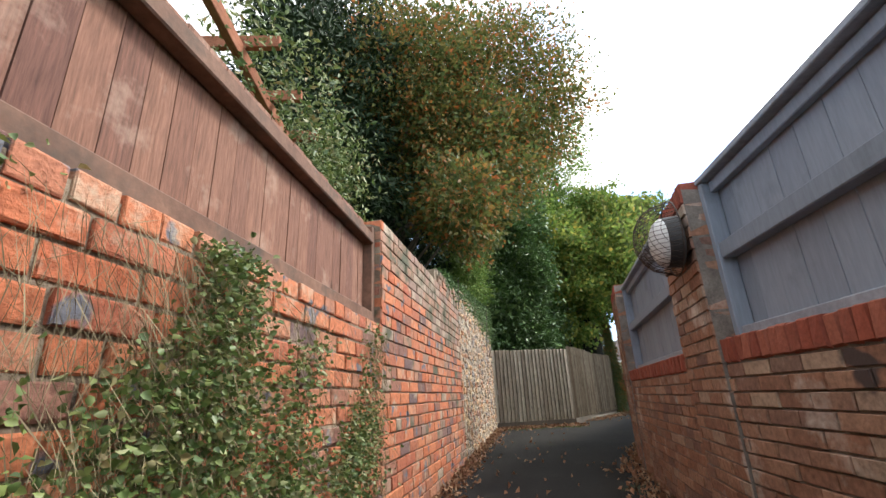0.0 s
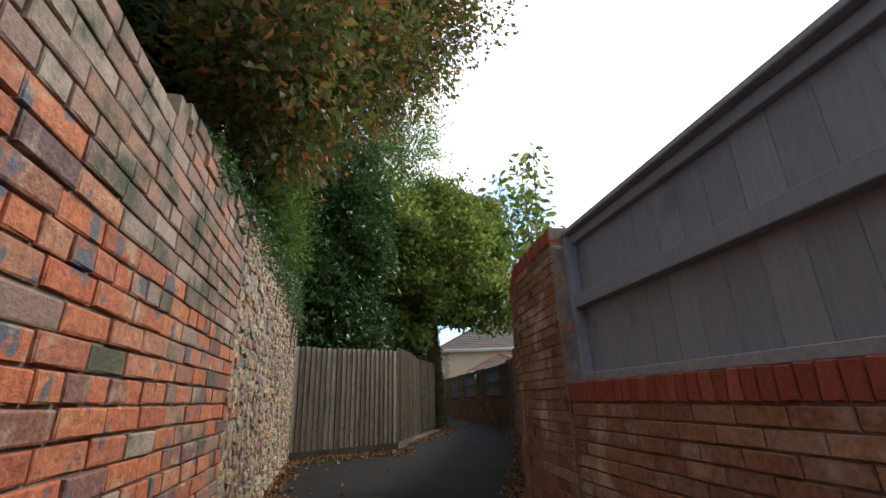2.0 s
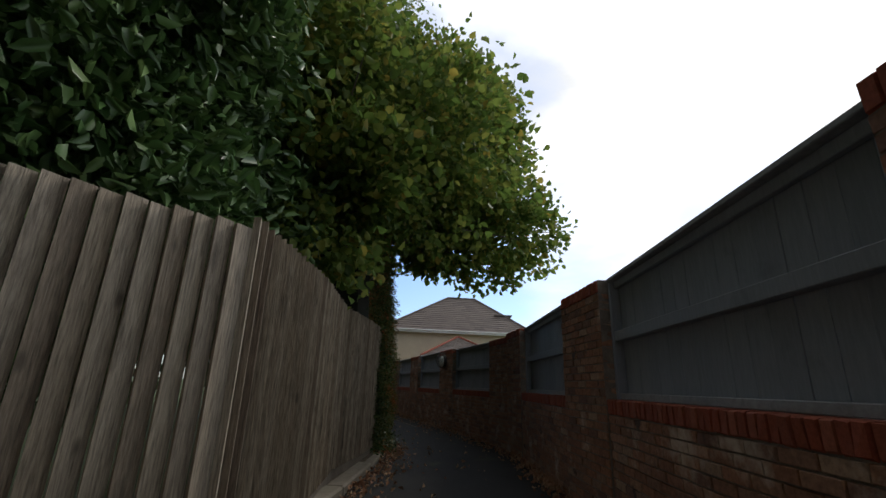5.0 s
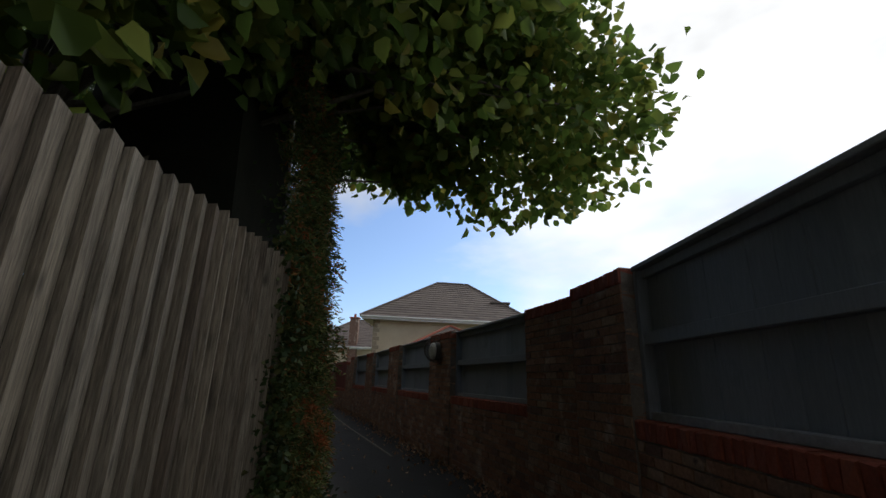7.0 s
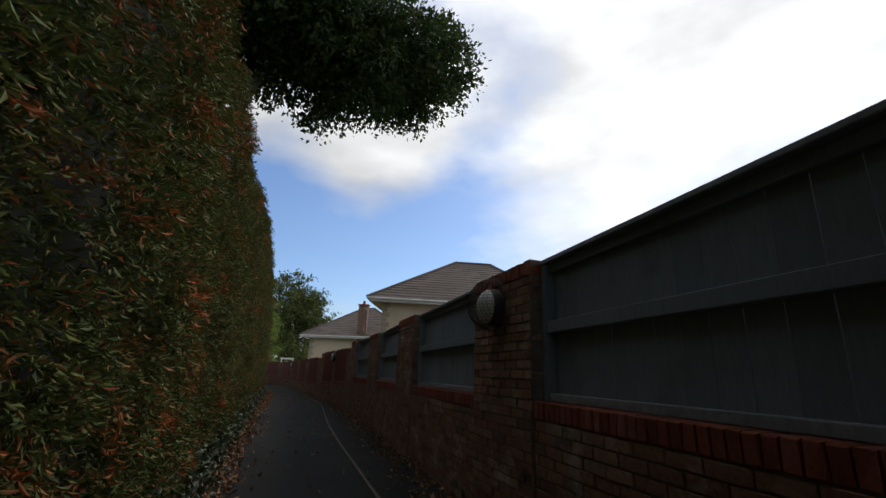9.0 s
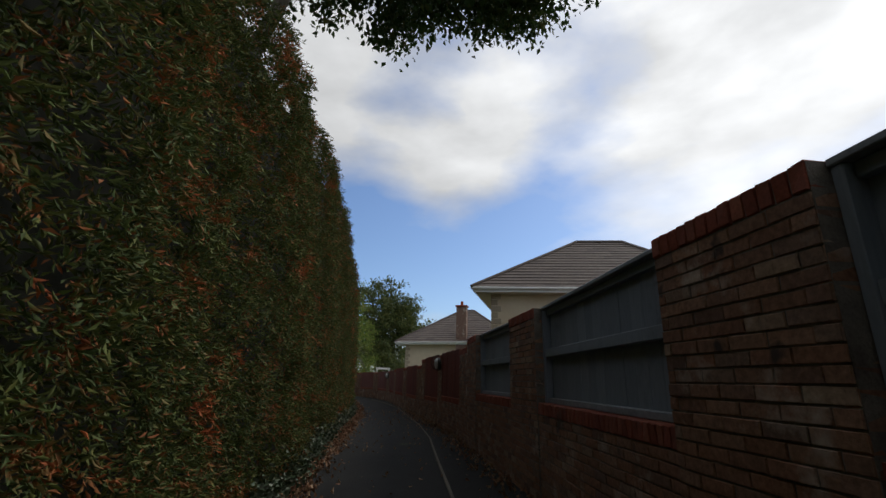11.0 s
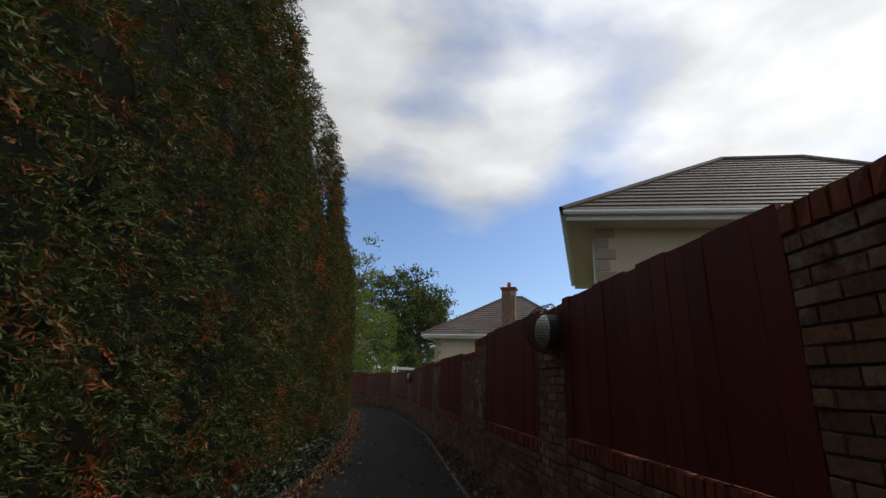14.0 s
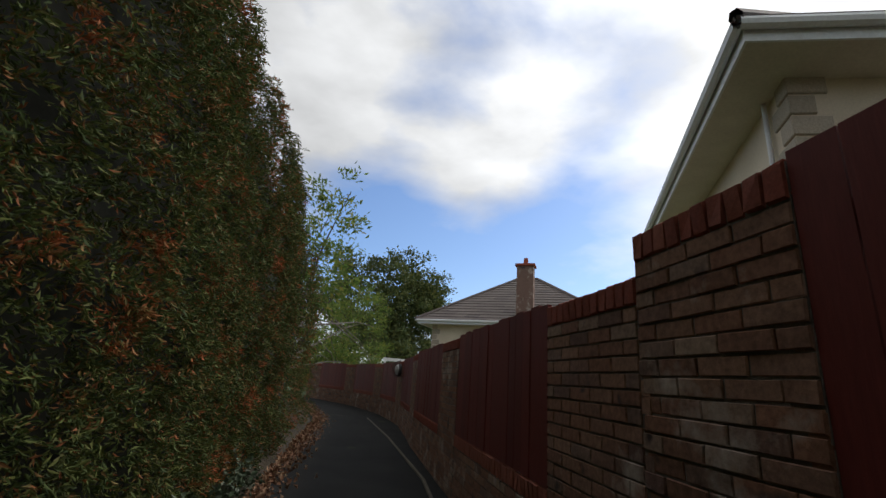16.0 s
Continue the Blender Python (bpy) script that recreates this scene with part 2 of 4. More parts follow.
M_DKRED = surface("dark_red_fence_stain", [(0.0, (0.17, 0.032, 0.026)), (0.5, (0.20, 0.04, 0.032)), (1.0, (0.14, 0.027, 0.024))], grain=18, stretch=(5, 5, 0.5), grain_amt=0.25, rough=0.6, bump_s=0.25)
M_RENDER = surface("cream_render", [(0.3, (0.60, 0.50, 0.36)), (0.7, (0.68, 0.58, 0.43))], by=1.5, grain=60, grain_amt=0.1)
M_QUOIN = surface("quoin_block", [(0.0, (0.42, 0.35, 0.26)), (1.0, (0.50, 0.42, 0.32))], grain=60)
M_TILE = surface("grey_brown_roof_tile", [(0.0, (0.125, 0.10, 0.09)), (0.5, (0.155, 0.125, 0.112)), (1.0, (0.105, 0.085, 0.078))], by="island", grain=12, grain_amt=0.25, rough=0.7)
M_WHITE = surface("white_upvc", [(0.3, (0.72, 0.72, 0.70)), (0.7, (0.80, 0.80, 0.78))], by=3, grain=30, grain_amt=0.08, rough=0.45, bump_s=0.05)
M_SOFFIT = surface("cream_soffit", [(0.3, (0.62, 0.56, 0.46)), (0.7, (0.70, 0.64, 0.53))], by=3, grain=30, grain_amt=0.1)
M_LAMP = surface("ribbed_opal_lamp", [(0.3, (0.62, 0.63, 0.62)), (0.7, (0.72, 0.73, 0.71))], by=12, grain=60, grain_amt=0.15, rough=0.4)
M_WIRE = surface("rusty_wire", [(0.3, (0.05, 0.04, 0.035)), (0.7, (0.10, 0.075, 0.06))], by=20, grain=60, rough=0.6, metal=0.4)
M_IRON = surface("dark_iron", [(0.3, (0.035, 0.035, 0.037)), (0.7, (0.06, 0.058, 0.056))], by=8, grain=40, rough=0.55)
M_BARK = surface("grey_bark", [(0.3, (0.09, 0.075, 0.06)), (0.7, (0.18, 0.155, 0.13))], by=9, grain=40, stretch=(4, 4, 0.7), bump_s=1.0, bump_d=0.01)
M_HEDGE = surface("cypress_spray", [(0.0, (0.04, 0.068, 0.018)), (0.3, (0.09, 0.125, 0.030)), (0.55, (0.165, 0.18, 0.042)), (0.78, (0.095, 0.14, 0.045)), (0.90, (0.20, 0.15, 0.05)), (0.97, (0.33, 0.12, 0.04))], by="island", grain=8, grain_amt=0.5, rough=0.7, bump_s=0.0,
                  stain=(0.40, 0.11, 0.035), stain_at=(0.56, 0.64), stain_scale=3.0, translucent=0.2)
# near-black: shade deep in the hedge, put into the base colour
M_CORE = surface("hedge_core_painted_shade", [(0.3, (0.008, 0.010, 0.005)), (0.7, (0.018, 0.018, 0.009))], by=5, grain=30)
M_BEECH = surface("turning_beech_leaf", [(0.0, (0.06, 0.10, 0.03)), (0.4, (0.13, 0.155, 0.045)), (0.7, (0.20, 0.18, 0.05)), (0.88, (0.32, 0.17, 0.05)), (0.98, (0.42, 0.14, 0.04))], by="island", grain=3, grain_amt=0.3, rough=0.55, bump_s=0.0, translucent=0.45)
M_LAUREL = surface("glossy_laurel_leaf", [(0.0, (0.045, 0.10, 0.028)), (0.6, (0.085, 0.17, 0.05)), (1.0, (0.17, 0.27, 0.09))], by="island", grain=3, grain_amt=0.3, rough=0.4, bump_s=0.0, spec=0.5, translucent=0.2)
M_LIME = surface("bright_green_leaf", [(0.0, (0.09, 0.16, 0.035)), (0.5, (0.16, 0.24, 0.05)), (0.9, (0.28, 0.31, 0.07)), (1.0, (0.36, 0.29, 0.06))], by="island", grain=3, grain_amt=0.3, rough=0.5, bump_s=0.0, translucent=0.6)
M_CHERRY = surface("cherry_leaf", [(0.0, (0.10, 0.16, 0.04)), (0.5, (0.18, 0.25, 0.06)), (0.9, (0.26, 0.30, 0.08)), (1.0, (0.34, 0.26, 0.07))], by="island", grain=3, grain_amt=0.3, rough=0.5, bump_s=0.0, translucent=0.75)
M_CONIFER = surface("dark_conifer_spray", [(0.0, (0.015, 0.035, 0.014)), (1.0, (0.035, 0.065, 0.025))], by="island", grain=5, grain_amt=0.4, rough=0.7, bump_s=0.0)
M_OAK = surface("oak_leaf", [(0.0, (0.03, 0.06, 0.018)), (0.7, (0.055, 0.09, 0.025)), (1.0, (0.11, 0.11, 0.03))], by="island", grain=3, grain_amt=0.3, rough=0.55, bump_s=0.0, translucent=0.3)
M_LIME_D = surface("cypress_green", [(0.0, (0.11, 0.21, 0.045)), (0.6, (0.19, 0.31, 0.07)), (1.0, (0.28, 0.36, 0.10))], by="island", grain=4, grain_amt=0.3, rough=0.6, bump_s=0.0, translucent=0.3)
M_PERGOLA = surface("red_brown_pergola_stain", [(0.3, (0.28, 0.10, 0.055)), (0.7, (0.40, 0.17, 0.10))], by=5, grain=26, stretch=(3, 1, 3))
M_FAR = surface("far_green_leaf", [(0.0, (0.06, 0.09, 0.028)), (0.6, (0.10, 0.13, 0.04)), (1.0, (0.18, 0.18, 0.05))], by="island", grain=1, grain_amt=0.3, rough=0.6, bump_s=0.0, translucent=0.3)
M_MOSS = surface("path_moss", [(0.0, (0.06, 0.09, 0.02)), (1.0, (0.14, 0.16, 0.035))], by="island", grain=9, rough=0.9, bump_s=0.0)
M_IVY_P = surface("pale_ground_ivy", [(0.0, (0.04, 0.07, 0.03)), (0.6, (0.09, 0.12, 0.07)), (1.0, (0.22, 0.24, 0.18))], by="island", grain=9, grain_amt=0.3, rough=0.5, bump_s=0.0)
M_IVY = surface("ivy_leaf", [(0.0, (0.06, 0.11, 0.03)), (0.4, (0.12, 0.18, 0.05)), (0.75, (0.20, 0.24, 0.07)), (0.9, (0.29, 0.31, 0.16)), (1.0, (0.32, 0.24, 0.10))], by="island", grain=9, grain_amt=0.3, rough=0.45, bump_s=0.0, spec=0.5, translucent=0.2)
M_DEAD = surface("dead_stem", [(0.0, (0.18, 0.14, 0.08)), (0.6, (0.30, 0.25, 0.15)), (1.0, (0.12, 0.09, 0.05))], by="island", grain=20, grain_amt=0.3)
M_FALLEN = surface("fallen_leaf", [(0.0, (0.22, 0.10, 0.05)), (0.5, (0.32, 0.17, 0.10)), (0.8, (0.40, 0.27, 0.16)), (1.0, (0.14, 0.06, 0.035))], by="island", grain=20, grain_amt=0.3)


# mesh helpers
def link_mesh(name, verts, faces, mat, parent=None, label="", smooth=False):
    me = bpy.data.meshes.new(name)
    me.from_pydata(verts, [], faces)
    me.materials.append(mat)
    if smooth:
        me.polygons.foreach_set("use_smooth", [True] * len(me.polygons))
    me.update()
    ob = new(name, me)
    ob.parent = parent
    if label:
        ob["label"] = label
    return ob


def part(name, bm, mat, parent, label=""):
    me = bpy.data.meshes.new(name)
    bm.to_mesh(me)
    bm.free()
    me.materials.append(mat)
    ob = new(name, me)
    ob.parent = parent
    if label:
        ob["label"] = label
    return ob


def empty(name, m, label="", category="", group="", kind=""):
    ob = new(name)
    ob.empty_display_size = 0.2
    ob.matrix_world = m
    return tagged(ob, label, category, group, kind)


def box_bm(x0, x1, y0, y1, z0, z1, bm=None, bevel=0.0):
    own = bmesh.new()
    vs = [own.verts.new((x, y, z)) for z in (z0, z1) for x, y in ((x0, y0), (x1, y0), (x1, y1), (x0, y1))]
    for f in ((3, 2, 1, 0), (4, 5, 6, 7), (0, 1, 5, 4), (1, 2, 6, 5), (2, 3, 7, 6), (3, 0, 4, 7)):
        own.faces.new([vs[i] for i in f])
    if bevel:
        bmesh.ops.bevel(own, geom=own.edges[:], offset=bevel, segments=1, affect="EDGES")
    if bm is None:
        return own
    me = bpy.data.meshes.new("tmp")
    own.to_mesh(me)
    own.free()
    bm.from_mesh(me)
    bpy.data.meshes.remove(me)
    return bm


def block_mesh(name, mat, seed, jag=0.035, cham=0.06):
    """A unit brick: x 0..1, y -1..0 with its face at y = 0, z 0..1; the face edges are worn back."""
    r = random.Random(seed)
    def j(a):
        return r.uniform(-a, a)
    back = [(0, -1, 0), (1, -1, 0), (1, -1, 1), (0, -1, 1)]
    rim = [(0 + j(0.01), -0.07, j(jag)), (1 + j(0.01), -0.07, j(jag)), (1 + j(0.01), -0.07, 1 + j(jag)), (j(0.01), -0.07, 1 + j(jag))]
    c = cham
    fa = [(c * 0.35 + j(0.01), j(0.03), c + j(jag)), (1 - c * 0.35 + j(0.01), j(0.03), c + j(jag)), (1 - c * 0.35 + j(0.01), j(0.03), 1 - c + j(jag)), (c * 0.35 + j(0.01), j(0.03), 1 - c + j(jag))]
    v = back + rim + fa
    f = [(8, 9, 10, 11)[::-1], (0, 1, 2, 3)]
    for i in range(4):
        k = (i + 1) % 4
        f += [(i, 4 + i, 4 + k, k), (4 + i, 8 + i, 8 + k, 4 + k)]
    me = bpy.data.meshes.new(name)
    me.from_pydata(v, [], [tuple(q) for q in f])
    me.materials.append(mat)
    bmx = bmesh.new()
    bmx.from_mesh(me)
    bmesh.ops.recalc_face_normals(bmx, faces=bmx.faces)
    bmx.to_mesh(me)
    bmx.free()
    return me


BLOCKS = {}


def blocks_of(mat, rough=1.0):
    key = mat.name
    if key not in BLOCKS:
        BLOCKS[key] = [block_mesh("brick", mat, 40 + i, 0.035 * rough, 0.06 * rough) for i in range(6)]
    return BLOCKS[key]


rnd = random.Random(5)
LATER = []


def put_brick(parent, mat, x, z, w, h, y=0.0, depth=0.06, name="brick", wob=0.002, rough=1.0, turn=None):
    LATER.append((parent, mat, x, z, w, h, y, depth, name, wob, rough, turn))


JOINED = []


def lay_all():
    heaps = {}
    for parent, mat, x, z, w, h, y, depth, name, wob, rough, turn in LATER:
        if parent in JOINED:
            vs, fs = heaps.setdefault((parent.name, mat.name), (parent, mat, [], []))[2:]
            me = rnd.choice(blocks_of(mat, rough))
            m = pose(x, y, z, 0, 0, math.degrees(turn or 0))
            o = len(vs)
            vs.extend(tuple(m @ Vector((v.co.x * w, v.co.y * depth, v.co.z * h))) for v in me.vertices)
            fs.extend(tuple(o + i for i in f.vertices) for f in me.polygons)
            continue
        ob = new(name, rnd.choice(blocks_of(mat, rough)))
        ob.parent = parent
        ob.location = (x, y + rnd.uniform(-wob, wob) * 2, z)
        ob.rotation_euler = (rnd.uniform(-wob, wob) * 4, rnd.uniform(-wob, wob) * 3, turn or 0)
        ob.scale = (w, depth, h)
    for parent, mat, vs, fs in heaps.values():
        link_mesh("bricks", vs, fs, M_BRICK_FAR if mat == M_BRICK_R else mat, parent)["kind"] = "stuff"


def along(a, b, z=0.0):
    """The pose whose x axis runs from a to b and whose y axis points to the left of that way."""
    d = Vector((b[0] - a[0], b[1] - a[1]))
    return Matrix.Translation((a[0], a[1], z)) @ Matrix.Rotation(math.atan2(d.y, d.x), 4, "Z"), d.length


def courses(parent, mat, x0, x1, z0, z1, bond="stretcher", pitch=0.075, length=0.225, joint=0.011, y=0.0, start=0, wob=0.002, rough=1.0, pick=None, odd=0.0):
    n = max(1, round((z1 - z0) / pitch))
    h = (z1 - z0) / n
    for k in range(n):
        head = bond == "garden" and k % 4 == 0
        step = length / 2 if head else length
        off = -step * (0.5 if (k + start) % 2 else 0.0) + (-length * 0.25 if head else 0)
        x = x0 + off
        while x < x1 - 0.01:
            w = step * (1 + rnd.uniform(-odd, odd))
            a, b = max(x, x0), min(x + w, x1)
            if b - a > 0.03:
                m = pick(a, z1 - (k + 1) * h) if pick else mat
                put_brick(parent, m, a + joint / 2, z1 - (k + 1) * h + joint / 2, b - a - joint, h - joint, y, wob=wob, rough=rough)
            x += w


def scatter(name, pts, normals, size, mat, parent=None, spread=0.9, aspect=0.6, seed=1, down=0.0, fold=0.18, kind="", broad=False):
    """Many small leaves in one mesh, folded along the middle; broad ones have six corners, the rest four."""
    r = np.random.default_rng(seed)
    n = len(pts)
    d = normals + r.normal(0, spread, (n, 3))
    d[:, 2] -= down
    d /= np.linalg.norm(d, axis=1)[:, None] + 1e-9
    q = r.normal(0, 1, (n, 3))
    s = np.cross(d, q)
    s /= np.linalg.norm(s, axis=1)[:, None] + 1e-9
    u = np.cross(s, d)
    L = (size * r.uniform(0.6, 1.35, n))[:, None]
    W = L * aspect / 2
    tip, mid = pts + d * L, pts + d * L * 0.45
    if broad:
        a, c = pts + d * L * 0.28, pts + d * L * 0.66
        bend = u * L * fold
        tip = tip - bend * 0.9
        vs = np.stack([pts, a + s * W * 0.85 + bend, c + s * W * 0.8 + bend * 0.8, tip, c - s * W * 0.8 + bend * 0.8, a - s * W * 0.85 + bend], 1).reshape(-1, 3)
        tri = [0, 1, 2, 0, 2, 3, 0, 3, 4, 0, 4, 5]
    else:
        vs = np.stack([pts, mid + s * W + u * L * fold, tip, mid - s * W + u * L * fold], 1).reshape(-1, 3)
        tri = [0, 1, 2, 0, 2, 3]
    k = 6 if broad else 4
    t = len(tri) // 3
    me = bpy.data.meshes.new(name)
    me.vertices.add(n * k)
    me.vertices.foreach_set("co", vs.ravel())
    me.loops.add(n * t * 3)
    me.loops.foreach_set("vertex_index", ((np.arange(n) * k)[:, None] + np.array(tri)).ravel())
    me.polygons.add(n * t)
    me.polygons.foreach_set("loop_start", np.arange(n * t) * 3)
    me.polygons.foreach_set("loop_total", np.full(n * t, 3))
    me.materials.append(mat)
    me.update(calc_edges=True)
    ob = new(name, me)
    ob.parent = parent
    if kind:
        ob["kind"] = kind
    return ob


def tube(bm, pts, r0, r1, sides=6):
    """A tapered tube through the points."""
    rings = []
    for i, p in enumerate(pts):
        p = Vector(p)
        a = Vector(pts[max(i - 1, 0)])
        b = Vector(pts[min(i + 1, len(pts) - 1)])
        q = (b - a).to_track_quat("Z", "Y")
        r = r0 + (r1 - r0) * i / (len(pts) - 1)
        rings.append([bm.verts.new(p + q @ Vector((r * math.cos(t), r * math.sin(t), 0))) for t in [2 * math.pi * k / sides for k in range(sides)]])
    for a, b in zip(rings, rings[1:]):
        for k in range(sides):
            bm.faces.new((a[k], a[(k + 1) % sides], b[(k + 1) % sides], b[k]))


def ground_z(y):
    t = min(max((y + 2) / 8, 0), 1)
    return -0.05 + 0.15 * t


def interp(line, y):
    for (x0, y0), (x1, y1) in zip(line, line[1:]):
        if y <= y1:
            return x0 + (x1 - x0) * (y - y0) / (y1 - y0)
    return line[-1][0]


# plan: the right-hand wall face, piers as (near, far, top, sill, kind of the next panel, lamp, step)
PIERS = [
    dict(n=(0.85, -2.38), f=(1.02, -1.82), top=1.76, sill=0.97, lamp=True),
    dict(n=(1.70, 0.40), m=(2.00, 1.18), f=(2.40, 1.80), top=1.90, top2=1.90, sill=0.98),
    dict(n=(3.54, 3.31), f=(4.10, 4.02), top=1.90, sill=0.98),
    dict(n=(5.52, 5.98), f=(5.98, 6.76), top=1.90, sill=0.98),
    dict(n=(7.24, 8.66), m=(7.58, 9.32), f=(7.87, 10.10), top=1.90, top2=1.85, sill=0.97),
    dict(n=(8.57, 12.22), f=(8.82, 13.10), top=1.86, sill=0.96, lamp=True),
    dict(n=(9.52, 15.28), f=(9.76, 16.12), top=1.86, sill=0.96),
    dict(n=(10.46, 18.25), f=(10.70, 19.12), top=1.86, sill=0.96),
    dict(n=(11.17, 20.95), m=(11.43, 21.80), f=(11.68, 22.66), top=1.86, top2=1.73, sill=0.88, red=True),
    dict(n=(12.07, 24.52), f=(12.20, 25.08), top=1.73, sill=0.80, lamp=True, red=True),
    dict(n=(12.52, 26.86), m=(12.64, 27.50), f=(12.78, 28.30), top=1.73, top2=1.57, sill=0.72, red=True),
    dict(n=(13.12, 30.40), f=(13.26, 31.25), top=1.57, sill=0.66, red=True),
    dict(n=(13.62, 33.40), f=(13.80, 34.25), top=1.55, sill=0.66, red=True),
    dict(n=(14.20, 36.40), f=(14.30, 37.25), top=1.52, sill=0.66, red=True, lamp=True),
    dict(n=(14.40, 39.40), f=(14.35, 40.25), top=1.50, sill=0.66, red=True),
    dict(n=(14.10, 42.40), f=(13.90, 43.25), top=1.48, sill=0.66, red=True),
    dict(n=(13.20, 45.40), f=(12.80, 46.20), top=1.48, sill=0.66, red=True),
]
LEFT_EDGE = [(-1.6, -9.0), (-0.72, -1.55), (1.02, 5.4), (3.6, 6.9), (5.05, 8.75), (5.75, 9.8), (6.7, 12.9), (8.8, 20.9), (10.84, 28.0), (11.5, 31.3), (12.45, 37.2), (12.4, 42.0), (11.0, 47.0)]
RIGHT_EDGE = [(0.5, -9.0), (0.36, -5.4)] + [p[k] for p in PIERS for k in ("n", "f")] + [(12.3, 48.0)]

# ground sheet and lane
gx = [-300, -60, -20, -10, -5, 0, 5, 10, 15, 20, 40, 80, 300]
gy = [-300, -60, -20, -10, -2, 0, 2, 4, 6, 10, 20, 30, 50, 80, 300]
gv = [(x, y, ground_z(y) - 0.03) for y in gy for x in gx]
gf = [(j * len(gx) + i, j * len(gx) + i + 1, (j + 1) * len(gx) + i + 1, (j + 1) * len(gx) + i) for j in range(len(gy) - 1) for i in range(len(gx) - 1)]
tagged(link_mesh("ground", gv, gf, M_GRASS), "rough garden ground spreading beyond the lane walls", "ground", kind="structure")

lv, lf, rows_y = [], [], [-9 + 0.5 * i for i in range(115)]
for y in rows_y:
    xa, xb = interp(LEFT_EDGE, y) - 0.7, interp(RIGHT_EDGE, y) + 0.1
    for k in range(9):
        f = k / 8
        lv.append((xa + (xb - xa) * f, y, ground_z(y) + 0.012 * math.sin(f * math.pi) + 0.004 * math.sin(y * 2.1 + k)))
for j in range(len(rows_y) - 1):
    for k in range(8):
        a = j * 9 + k
        lf.append((a, a + 1, a + 10, a + 9))
tagged(link_mesh("pavement", lv, lf, M_ASPHALT, smooth=True), "worn dark asphalt footpath between walls, mossy patches and fallen leaves", "footpath", kind="structure")


# right-hand wall
def bulkhead(m, i):
    m = m @ pose(0, 0.03, 0)
    lamp = empty("wall_lamp", m, "round white bulkhead lamp behind domed wire guard on brick pier", "wall lamp", "lamps on the wall piers")
    bm = bmesh.new()
    prof = [(0.145, 0.0), (0.145, 0.05), (0.13, 0.055)]
    bmesh.ops.create_cone(bm, cap_ends=True, segments=28, radius1=0.135, radius2=0.13, depth=0.07, matrix=pose(0, 0.03, 0, -90))
    part("base", bm, M_IRON, lamp)
    bm = bmesh.new()
    bmesh.ops.create_uvsphere(bm, u_segments=28, v_segments=14, radius=0.128)
    bmesh.ops.delete(bm, geom=[v for v in bm.verts if v.co.z < -0.002], context="VERTS")
    for v in bm.verts:
        v.co.z *= 0.55
    bmesh.ops.transform(bm, matrix=pose(0, 0.06, 0, -90), verts=bm.verts)
    for f in bm.faces:
        f.smooth = True
    part("diffuser", bm, M_LAMP, lamp)
    bm = bmesh.new()
    R, H = 0.195, 0.185
    wires = []
    for a in range(-8, 9):
        u = a / 9 * R
        half = math.sqrt(R * R - u * u)
        for flip in (0, 1):
            pts = []
            for k in range(11):
                t = -1 + 2 * k / 10
                v = t * half
                w = H * math.sqrt(max(0, 1 - (u * u + v * v) / (R * R))) + 0.02
                pts.append((u, w, v) if flip else (v, w, u))
            bw = bmesh.new()
            tube(bw, [(p_[0], p_[1], p_[2] + 0.02) for p_ in pts], 0.0017, 0.0017, 3)
            wires.append(bw)
    ring = [(R * math.cos(t), 0.02, R * math.sin(t) + 0.02) for t in [2 * math.pi * k / 24 for k in range(25)]]
    tube(bm, ring, 0.004, 0.004, 5)
    guard = part("wire_guard", bm, M_WIRE, lamp)
    for bw in wires:
        part("wire", bw, M_WIRE, guard)
    return lamp


def pier_block(i, a, b, top, lamp):
    m, L = along(a, b, 0)
    g0 = ground_z(a[1]) - 0.15
    core = part("brick_pier", box_bm(0, L, -0.33, -0.008, g0, top - 0.006), M_MORTAR, None)
    core.matrix_world = m
    tagged(core, "tall buff-brown brick pier with a red brick-on-edge cap", "brick pier", "piers of the lane wall", "structure")
    zc = top - 0.11
    courses(core, M_BRICK_R, 0, L, g0 + 0.06, zc, start=i % 2, pitch=0.0605, length=0.182, joint=0.008, rough=0.7)
    n = max(2, round(L / 0.066))
    for k in range(n):
        put_brick(core, M_ROWLOCK, k * L / n + 0.004, zc + 0.004, L / n - 0.008, 0.104, 0.004, 0.2)
    if i > 10:
        JOINED.append(core)
    # the two returns
    for x, turn in ((0.0, radians(90)), (L, radians(-90))):
        z, k = zc, 0
        while z > 0.80:
            put_brick(core, M_BRICK_R, x, z - 0.0605 + 0.004, 0.102, 0.0525, -0.006 if turn < 0 else -0.110, 0.05, turn=turn)
            z -= 0.0605
        put_brick(core, M_ROWLOCK, x, zc + 0.004, 0.2, 0.104, -0.006 if turn < 0 else -0.206, 0.05, turn=turn)
    if lamp:
        bulkhead(m @ pose(L * (0.22 if i > 8 else 0.5 if i else 0.20), 0.0, top - (0.27 if i < 8 else 0.205)), i)


